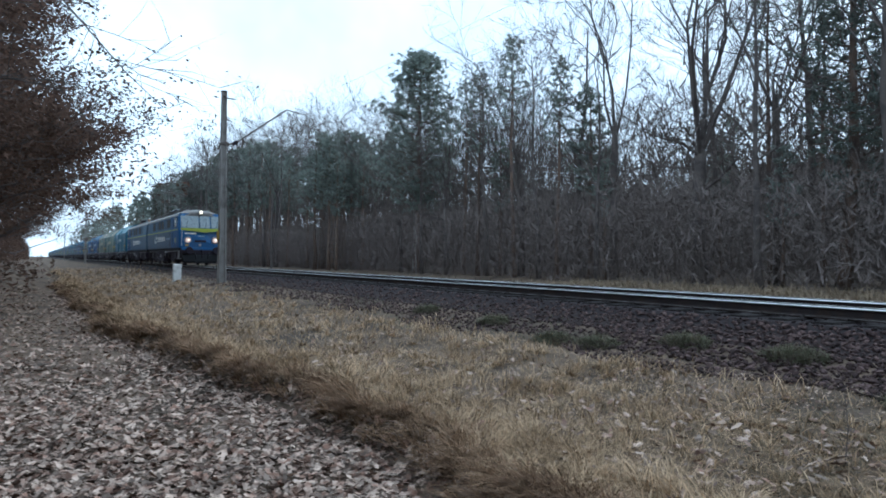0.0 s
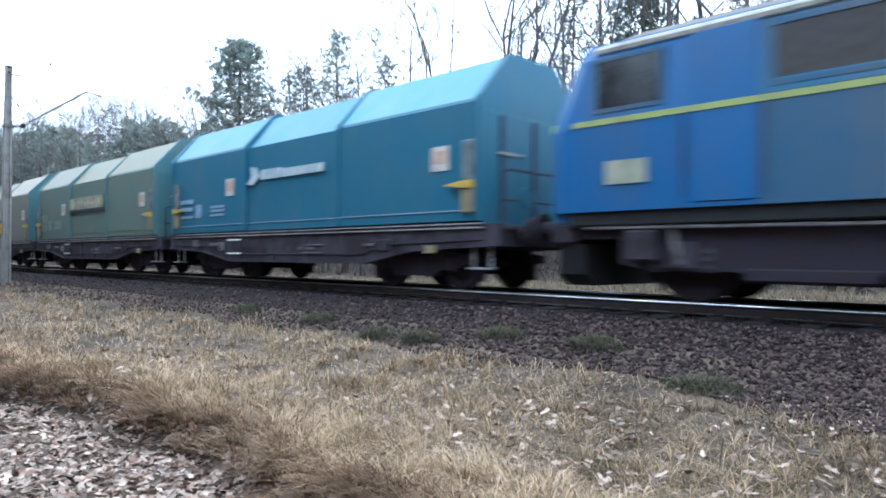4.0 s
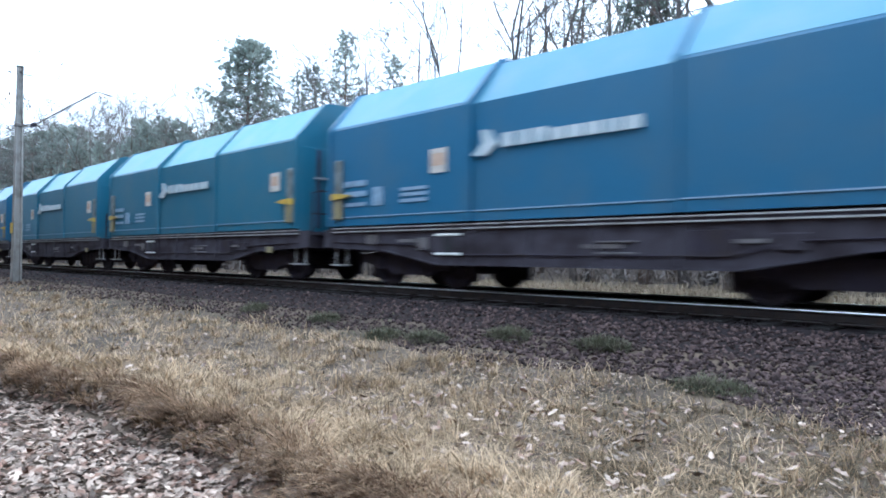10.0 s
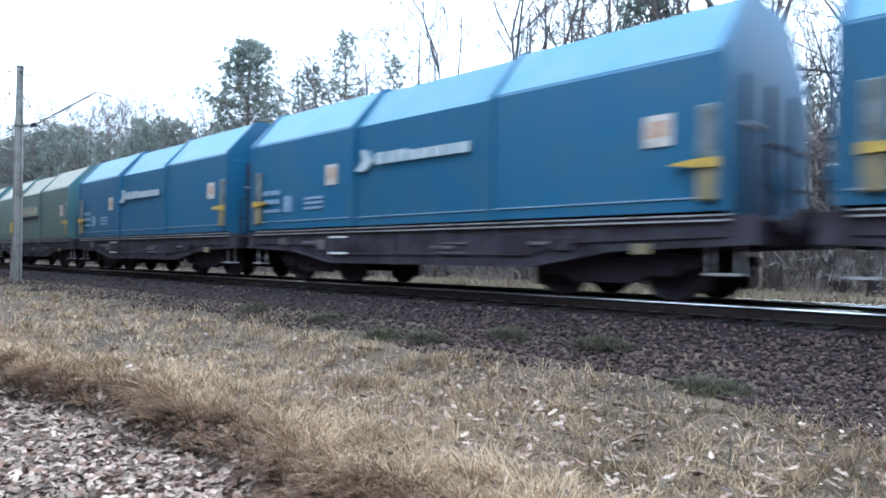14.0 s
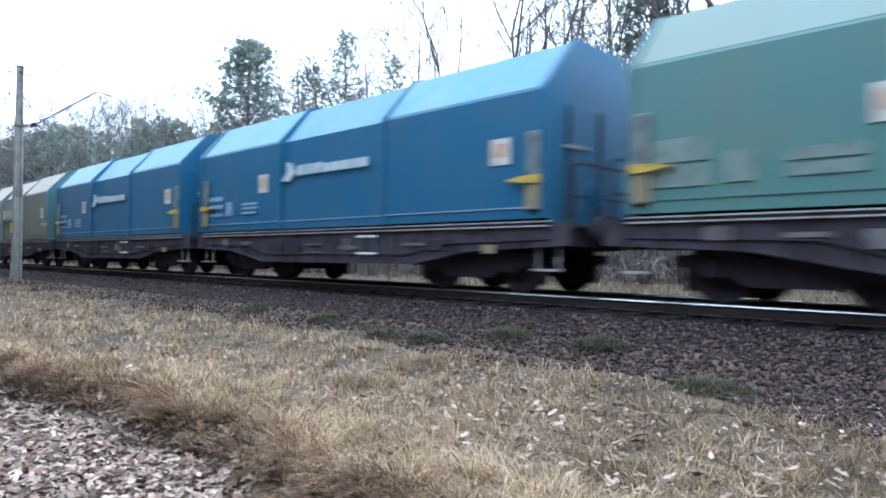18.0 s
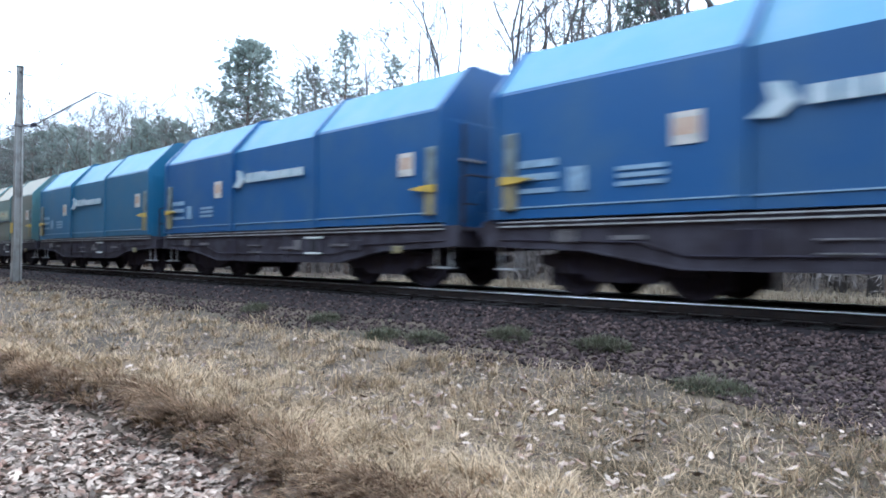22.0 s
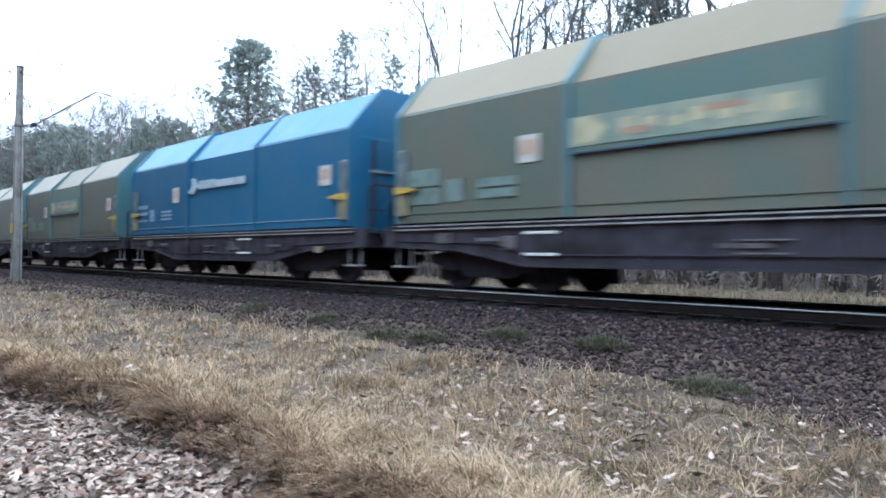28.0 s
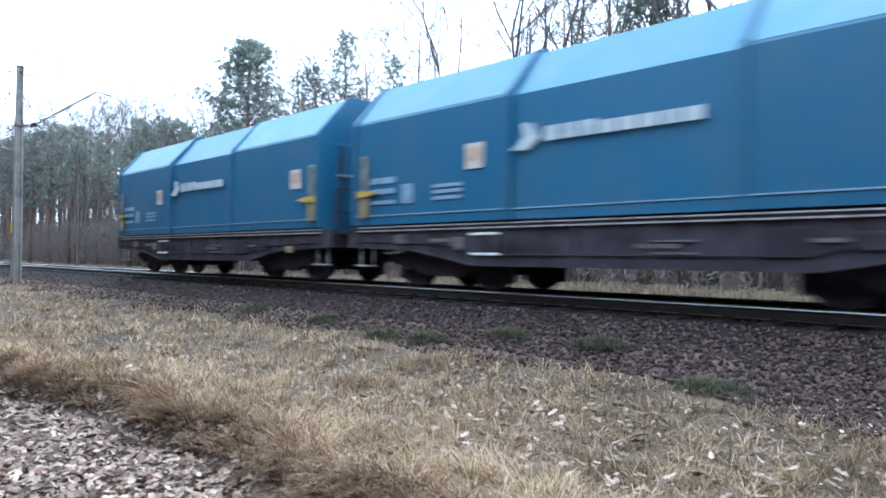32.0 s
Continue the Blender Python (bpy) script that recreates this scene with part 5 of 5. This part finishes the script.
def pine_meshes(seed, height, trunk, base, width, clumps, top_round=0.5, size=0.34):
    """A pine: bare lower stem with dead stubs, limbs above, and tufts of needles."""
    r = random.Random(seed)
    t, c = B(), B()
    pts, rad, p = [], [], Vector((0, 0, -0.3))
    n = 7
    for k in range(n + 1):
        pts.append(p.copy())
        rad.append(trunk * (1.2 if k == 0 else 1 - 0.85 * k / n))
        p = p + Vector((r.gauss(0, 0.03), r.gauss(0, 0.03), 1)) * (height / n)
    t.tube(pts, rad, 8)
    at = lambda f: pts[min(int(f * n), n - 1)].lerp(pts[min(int(f * n), n - 1) + 1], f * n - min(int(f * n), n - 1))
    for k in range(12):
        a, f = r.uniform(0, 6.283), r.uniform(0.15, base)
        q = at(f)
        t.tube([q, q + Vector((math.cos(a), math.sin(a), r.uniform(-0.1, 0.2))) * r.uniform(0.4, 1.3)], [0.02, 0.006], 3)
    limbs = []
    for k in range(max(16, clumps // 9)):
        f = base + (1 - base) * (k / max(16, clumps // 9)) ** 0.9
        q = at(min(f, 0.985))
        g = (f - base) / (1 - base)
        reach = width * (1 - g) ** top_round * r.uniform(0.55, 1.1) * min(1, 0.45 + 2.2 * g)
        a = k * 2.4 + r.uniform(-0.5, 0.5)
        e = q + Vector((math.cos(a) * reach, math.sin(a) * reach, reach * r.uniform(0.0, 0.5)))
        m = q.lerp(e, 0.5) + Vector((0, 0, -0.08 * reach))
        t.tube([q, m, e], [0.035, 0.022, 0.008], 3)
        limbs.append((q, m, e))
    for k in range(clumps):
        q, m, e = r.choice(limbs)
        f = r.uniform(0.35, 1.05)
        o = m.lerp(e, f * 2 - 1) if f > 0.5 else q.lerp(m, f * 2)
        o = o + Vector((r.gauss(0, 0.2), r.gauss(0, 0.2), r.gauss(0, 0.16)))
        for j in range(13):
            d = Vector((r.gauss(0, 1), r.gauss(0, 1), r.gauss(0.35, 0.8))).normalized() * size * r.uniform(0.6, 1.2)
            s = d.cross(Vector((r.gauss(0, 1), r.gauss(0, 1), r.gauss(0, 1)))).normalized() * size * 0.12
            b0 = o + d * 0.1
            c.add([b0 - s, b0 + s, o + d], [(0, 1, 2)])
    return t.mesh("trunk", M["pine_bark"], True), c.mesh("crown", M["needles"])


def set_tree(name, label, category, group, meshes, x, y, turn_deg=None, tall=1.0):
    t = thing(name, label, category, group)
    t.matrix_basis = pose(x, y, ground_z(x, max(-390, min(390, y))), 0, 0, rnd(0, 360) if turn_deg is None else turn_deg) @ Matrix.Diagonal((tall, tall, tall, 1))
    for nm, me in zip(("trunk", "crown", "foliage"), meshes):
        if me:
            o = new(nm, me)
            o.parent = t
    return t


PINES = [pine_meshes(11, 11.5, 0.17, 0.50, 1.9, 190), pine_meshes(12, 12.5, 0.19, 0.55, 1.8, 185), pine_meshes(13, 10.5, 0.15, 0.45, 1.8, 190), pine_meshes(14, 13.0, 0.2, 0.6, 2.1, 190)]
FINE = [pine_meshes(15, 11.5, 0.11, 0.62, 1.45, 230, 0.5, 0.2), pine_meshes(16, 12.5, 0.12, 0.66, 1.3, 220, 0.5, 0.2), pine_meshes(17, 10.5, 0.10, 0.6, 1.4, 220, 0.5, 0.2), pine_meshes(18, 13.0, 0.13, 0.7, 1.4, 200, 0.5, 0.2)]
FAR_PINES = [pine_meshes(s, h, 0.17, 0.5, 1.9, 85, 0.5, 0.5) for s, h in ((61, 11.5), (62, 12.5), (63, 10.5), (64, 13.0))]
BIG_PINE = pine_meshes(21, 14.2, 0.26, 0.3, 3.6, 1900, 0.36, 0.28)
DARK_PINE = pine_meshes(22, 13.0, 0.22, 0.25, 2.3, 800, 0.5, 0.26)
BARES = [bare_meshes(31, 11.5, 0.13, 0.4, 4, (3, 5), 0.5), bare_meshes(32, 12.5, 0.15, 0.45, 4, (3, 5), 0.5), forked_meshes(33, 11.0, 0.13, 0.45, 3, 3, (4, 6), 0.45, 0.4), forked_meshes(34, 13.0, 0.16, 0.5, 4, 3, (4, 6), 0.45, 0.45)]
OAK = forked_meshes(41, 15.0, 0.27, 0.36, 5, 4, (3, 5), 0.5, 0.42, 0.16)
TALL = forked_meshes(43, 15.0, 0.17, 0.46, 4, 4, (3, 5), 0.45, 0.36, 0.16)
PINE_L, BARE_L = "tall pine with a bare reddish stem and ragged dark crown", "slender leafless tree with fine grey-brown twigs in the wood"
WOOD = "trees of the wood beyond the track"
set_tree("pine_tree", "broad dense dark green pine standing above the wood", "pine", WOOD, BIG_PINE, -37.6, 20.7, 40)
set_tree("pine_tree", "dark thick pine with low hanging boughs", "pine", WOOD, DARK_PINE, -11.6, 21.5, 10)
set_tree("oak_tree", "large leafless oak with a forked dark trunk and spreading limbs", "oak", WOOD, OAK, -17.0, 21.6, 160)
set_tree("bare_tree", "tall leafless tree with upswept limbs", "tree", WOOD, TALL, -21.4, 21.5, 120)
set_tree("bare_tree", "tall leafless tree with upswept limbs", "tree", WOOD, TALL, -7.0, 20.6, 200, 0.95)
for k, (px, py, s, m) in enumerate(((-30.5, 20.5, 1.0, 0), (-26.8, 20.2, 0.98, 1), (-23.9, 20.4, 1.0, 2), (-33.5, 21.5, 0.9, 3), (-47, 19, 0.78, 0), (-53, 20, 0.85, 2), (-60, 19.5, 0.86, 1), (-16.0, 24.5, 1.0, 3), (-13.4, 23.5, 0.9, 1))):
    set_tree("pine_tree", PINE_L, "pine", WOOD, FINE[m], px, py, None, s)
set_tree("pine_tree", "young pine with a rounded dense crown", "pine", WOOD, PINES[2], -23.6, 22.2, 20, 0.88)
for px, py, s, m in ((-28.6, 22, 1.0, 3), (-25.0, 23, 1.02, 1), (-32, 23.5, 0.95, 1), (-20.2, 19.4, 0.8, 0), (-14.4, 22.5, 1.05, 3), (-36, 24, 0.9, 0), (-19.2, 25, 1.0, 1), (-13.2, 19.6, 0.95, 0), (-9.4, 20, 1.1, 1), (-49, 23, 1.0, 3),
                     (-29.4, 20.4, 0.9, 0), (-27.6, 21.2, 0.9, 2), (-25.4, 20.6, 0.92, 0), (-8.2, 22.6, 1.15, 3), (-5.6, 21.5, 1.1, 0), (-4.4, 20.0, 1.1, 1), (-10.3, 24, 1.2, 1), (-3.2, 23, 1.2, 3), (-12.4, 26, 1.2, 0), (-15.3, 26, 1.2, 1), (-18.4, 23, 1.0, 0)):
    set_tree("bare_tree", BARE_L, "tree", WOOD, BARES[m], px, py, None, s)
rt = random.Random(77)
PINE_H, BARE_H = (11.5, 12.5, 10.5, 13.0), (11.5, 12.5, 11.0, 13.0)


def crest(px, py):
    """Height of the wood's skyline at a place: the farther along the track, the lower it stands against the sky."""
    d = math.degrees(math.atan2(py, -px))
    up = float(np.interp(d, [1, 2, 6, 9, 14.6, 20, 25, 30, 50, 60, 75, 90], [1.2, 1.8, 4.5, 6.6, 9.4, 10.6, 11.0, 10.4, 10.4, 12.5, 15, 15]))
    return math.tan(radians(up)) * math.hypot(px, py) + 0.9


def wood_tree(px, py, pine, share):
    k = rt.randrange(4)
    if pine:
        set_tree("pine_tree", PINE_L, "pine", WOOD, (FAR_PINES if px < -70 else PINES)[k], px, py, rt.uniform(0, 360), min(1.6, crest(px, py) * share / PINE_H[k]))
    else:
        set_tree("bare_tree", BARE_L, "tree", WOOD, BARES[k], px, py, rt.uniform(0, 360), min(1.6, 1.18 * crest(px, py) * share / BARE_H[k]))


for k in range(180):
    px, py = -3 - 150 * rt.random() ** 1.35, 19.5 + 23 * rt.random()
    wood_tree(px, py, rt.random() < (0.3 if px > -42 else 0.45 if px > -60 else 0.7), rt.uniform(0.78, 1.0))
for k in range(75):
    wood_tree(-44 - 115 * rt.random(), 17.6 + 9 * rt.random(), rt.random() < 0.75, rt.uniform(0.8, 1.0))
for k in range(34):
    wood_tree(-155 - 330 * rt.random(), 17.5 + 12 * rt.random(), True, rt.uniform(0.85, 1.1))
for k in range(12):
    px, py = rt.uniform(0, 90), rt.uniform(18.5, 32)
    set_tree("pine_tree", PINE_L, "pine", WOOD, PINES[rt.randrange(4)], px, py, rt.uniform(0, 360), rt.uniform(0.9, 1.1))


def undergrowth():
    """Leafless brush under the trees, thick enough to close the wood."""
    n = 12000
    d = rng.uniform(0, 1, n) ** 1.5
    x = 8 - 200 * d
    y = 19.4 + 19 * rng.uniform(0, 1, n) ** 1.1
    h = rng.uniform(1.2, 5.2, n) * np.where(rng.uniform(0, 1, n) < 0.25, 1.35, 1.0)
    w = (0.004 + 0.00022 * np.abs(x)) * rng.uniform(0.7, 1.5, n)
    z = -0.35 + 0 * x
    P = []
    lx, ly = rng.normal(0, 0.3, n), rng.normal(0, 0.3, n)
    a = rng.uniform(0, 6.283, n)
    c, s = np.cos(a), np.sin(a)
    b0 = np.stack([x, y, z], 1)
    mid = np.stack([x + lx * h * 0.5, y + ly * h * 0.5, z + h * 0.55], 1)
    tip = np.stack([x + lx * h * 1.2, y + ly * h * 1.2, z + h], 1)
    side = np.stack([c * w, s * w, 0 * w], 1)
    tw = [mid + np.stack([rng.normal(0, 0.5, n), rng.normal(0, 0.5, n), rng.uniform(0.2, 1.1, n)], 1) for _ in range(2)]
    tw.append(b0 + (mid - b0) * 0.6 + np.stack([rng.normal(0, 0.6, n), rng.normal(0, 0.6, n), rng.uniform(0.1, 0.9, n)], 1))
    up = np.array([0, 0, 1.0])
    V = np.stack([b0 - side, b0 + side, mid + side * 0.7, mid - side * 0.7, tip, tw[0], mid - up * w[:, None], tw[1], b0 + (mid - b0) * 0.6, b0 + (mid - b0) * 0.6 - up * w[:, None], tw[2]], 1)
    soup("undergrowth", V, [(0, 1, 2), (0, 2, 3), (3, 2, 4), (2, 5, 6), (3, 7, 6), (8, 10, 9)], M["brush"], "tangle of bare brown brush filling the wood", "undergrowth")


undergrowth()


def thicket(name, n, x0, x1, y0, y1, top, size, seed, label, material):
    """A deep belt of interlacing twigs, thinning towards an uneven top."""
    g = np.random.default_rng(seed)
    x, y = x0 + (x1 - x0) * g.uniform(0, 1, n), g.uniform(y0, y1, n)
    crest = np.array([top * (0.72 + 0.3 * noise.noise(Vector((float(a) * 0.11, float(b) * 0.05, seed))) + 0.25 * noise.noise(Vector((float(a) * 0.5, float(b) * 0.2, seed)))) for a, b in zip(x, y)])
    z = -0.4 + crest * g.uniform(0, 1, n) ** 0.75
    p = np.stack([x, y, z], 1)
    d = np.stack([g.normal(0, 0.55, n), g.normal(0, 0.4, n), g.normal(0.4, 0.55, n)], 1) * (size * g.uniform(0.5, 1.5, n))[:, None]
    a = g.uniform(0, 6.283, n)
    s = np.stack([np.cos(a), 0.6 * np.sin(a), 0.5 * np.sin(a)], 1) * (size * 0.034 * g.uniform(0.5, 1.6, n))[:, None]
    k = np.stack([g.normal(0, 0.2, n), g.normal(0, 0.2, n), g.normal(0, 0.2, n)], 1) * size
    V = np.stack([p - s, p + s, p + d * 0.5 + k + s * 0.7, p + d * 0.5 + k - s * 0.7, p + d], 1)
    return soup(name, V, [(0, 1, 2), (0, 2, 3), (3, 2, 4)], material, label, "woods")


thicket("wood_edge", 60000, -78, 6, 18.2, 24.5, 5.2, 0.5, 21, "soft brown brush along the edge of the wood", M["brush"])
thicket("wood_interior", 90000, -75, 6, 20.5, 44, 10.0, 0.85, 3, "dim tangle of twigs and saplings deep in the wood", M["twig"])
thicket("wood_interior", 20000, -420, -70, 18, 44, 10.0, 2.0, 6, "dim tangle of twigs and saplings deep in the wood", M["twig"])
thicket("path_side_brush", 34000, -420, -40, -7.0, -2.7, 7.5, 1.0, 15, "dense brown brush along the far side of the path", M["brown_leaf"])
# Out of view behind the path: added to shut off the low sky.
thicket("path_side_wood", 24000, -420, -24, -34, -15, 12.0, 2.4, 9, "unseen brown tangle behind the path, added to block the low sky", M["twig"])
thicket("path_side_wood", 16000, -24, 40, -26, -8, 11.0, 2.2, 12, "unseen brown tangle behind the path, added to block the low sky", M["twig"])


def ridge(name, y, x0, x1, top, seed):
    """The dark depth of the wood, an uneven bank far behind the trees."""
    vs, fs, n = [], [], 0
    x = x0
    while x < x1:
        h = top * (0.8 + 0.35 * noise.noise(Vector((x * 0.13, seed, 0))) + 0.2 * noise.noise(Vector((x * 0.7, seed, 5))))
        vs += [(x, y, -1), (x, y + 0.6 * noise.noise(Vector((x, 0, seed))), h), (x, y + 3, h * 0.6)]
        if n:
            o = 3 * n
            fs += [(o - 3, o, o + 1, o - 2), (o - 2, o + 1, o + 2, o - 1)]
        n += 1
        x += 0.5 if -90 < x < 10 else 2.0
    return tagged(part(name, B().add(vs, fs), M["twig"]), "dark depth of the leafless wood", "woods", kind="structure")


ridge("backdrop", 48, -600, 200, 9.5, 2)
# Unseen bank on the camera's side, added to block more of the low sky.
ridge("backdrop", -38, -600, 200, 11.0, 8)

# ---- the wood on the path's side: oaks that keep their brown leaves ----
LEAFY = [bare_meshes(51, 11.5, 0.22, 0.12, 4, (4, 6), 0.7, 30000, 0.07, -0.04, 0.12, 1.35), bare_meshes(52, 12.5, 0.24, 0.12, 4, (4, 6), 0.72, 32000, 0.068, -0.04, 0.12, 1.35)]
OAK_L = "young oak keeping its withered brown leaves beside the path"
for px, py, s, m in ((-17.5, -4.9, 0.9, 1), (-21.5, -3.7, 1.0, 0), (-26, -3.5, 1.05, 1), (-31, -3.6, 1.1, 0), (-37, -3.4, 1.1, 1), (-43, -3.6, 1.1, 0), (-50, -3.8, 1.15, 1), (-60, -4.2, 1.2, 1), (-74, -4.6, 1.25, 0), (-92, -5.0, 1.3, 1),
                     (-115, -6.2, 1.25, 0), (-145, -6.5, 1.3, 1), (-185, -6.8, 1.4, 0), (-25, -9.5, 1.1, 1), (-37, -9.5, 1.15, 0),):
    set_tree("oak_tree", OAK_L, "oak", "oaks along the path", LEAFY[m], px, py, None, s)
# Unseen pines beside and behind the camera, added to keep skylight off wagons.
for px, py in ((-46, -12), (-58, -12), (-75, -13), (0, -6), (3, -3), (6, -0.5), (5, -6), (9, 2), (-2, -11), (8, -9), (12, -4), (14, 3), (19, 1), (18, -7), (-6, -14), (3, -14), (26, 2), (28, -6)):
    set_tree("pine_tree", PINE_L, "pine", "oaks along the path", PINES[(px + 80) % 4], px, py, None, 1.05)


def overhang():
    """A leafless oak whose long lower limbs reach out over the path."""
    r = random.Random(8)
    t = thing("oak_tree", "oak with long overhanging twigs and few brown leaves", "oak", "oaks along the path")
    t.matrix_basis = pose(-12.5, -5.0, ground_z(-12.5, -5.0))
    part("trunk", B().tube([(0, 0, -0.3), (0.1, 0.1, 3), (0, 0.3, 6.5), (0.2, 0.2, 9.5)], [0.26, 0.2, 0.15, 0.07], 9), M["bark"], t)
    for k, (z, way, ln) in enumerate(((5.3, (0.1, 1.0, 0.02), 4.9), (4.8, (-0.5, 1.0, 0.0), 4.4), (6.0, (-0.3, 1.0, 0.15), 4.6), (7.0, (0.5, 0.6, 0.5), 4.0), (4.6, (-0.9, 0.6, 0.05), 4.5), (7.5, (-0.2, 0.7, 0.8), 4.0))):
        c, tips = B(), []
        branch(c, Vector((0, 0.25, z)), Vector(way), ln, 0.06, 3, r, 0.5, tips, 6, -0.06, (4, 6), 0.2)
        part("limb", c, M["bark"], t)
        o = new("foliage", leaf_cloud(tips, 160, 0.045, r))
        o.parent = t


overhang()

# pale stems in the wood
bt = thing("birch_tree", "slim pale birch stem in the dark wood", "birch", WOOD)
bt.matrix_basis = pose(-40.5, 22.0, -0.3)
part("trunk", B().tube([(0, 0, -0.2), (0.05, 0, 3), (0.02, 0.05, 7.0)], [0.1, 0.09, 0.05], 7), M["birch"], bt)
brk = B().tube([(-36.6, 20.0, 1.4), (-36.4, 20.0, 1.9), (-36.65, 20.0, 2.2), (-36.3, 20.0, 2.75)], [0.03, 0.045, 0.04, 0.02], 5).tube([(-36.65, 20, 2.2), (-36.9, 20, 2.5)], [0.03, 0.01], 4).tube([(-36.6, 20, 1.4), (-36.5, 20, -0.4)], [0.03, 0.035], 5)
tagged(part("broken_branch", brk, M["birch"]), "pale twisted broken birch stem in the brush", "branch")
pp = thing("wooden_pole", "thin grey wooden pole standing before the wood", "pole")
pp.matrix_basis = pose(-54.0, 16.3, -0.4)
part("shaft", B().tube([(0, 0, -0.3), (0, 0, 3), (0, 0, 6.1)], [0.12, 0.105, 0.09], 8), M["bark"], pp)
part("shackle", B().box(-0.12, 0.12, -0.03, 0.03, 5.9, 6.0), M["pole_steel"], pp)


# ---- motion of the train ----
def joint(t):
    """Where the locomotive ends and the wagons begin, at t seconds."""
    return 18.08 * t + 0.014 * (t - 16) ** 2 - 80.17 - 0.45 * max(0.0, 2.0 - t) ** 2


def motions():
    steps = [0, 0.5, 1, 1.5, 2, 3, 4, 6, 8, 10, 12, 14, 16, 18, 20, 22, 24, 26, 28, 30, 32]
    for ob, off in TRAIN:
        walk(ob, [(t, pose(joint(t) + off, YC, 0)) for t in steps])
    walk(HEAD, [(t, pose(joint(t) + 22.875, YC, 0)) for t in steps])
    walk(TAIL, [(t, pose(joint(t) + 7.325, YC, 0, 0, 0, 180)) for t in steps])
    spin_wheels()


def spin_wheels():
    """Every wheelset rolls; those at the same place on a like bogie share one action."""
    done = {}
    for ob in [o for o in scene.objects if o.name.split(".")[0] == "wheelset"]:
        r = 0.625 if ob.location.z > 0.55 else 0.46
        key = (r, round(ob.location.x, 3))
        if key in done:
            ob.rotation_mode = "QUATERNION"
            keys = ob.animation_data_create()
            keys.action = done[key].animation_data.action
            keys.action_slot = done[key].animation_data.action_slot
            continue
        x, z = ob.location.x, ob.location.z
        step = 1 / 30
        rows = [(k * step, pose(x, 0, z, 0, math.degrees((joint(k * step) - joint(0)) / r) % 360, 0)) for k in range(0, 961)]
        walk(ob, rows)
        done[key] = ob


motions()
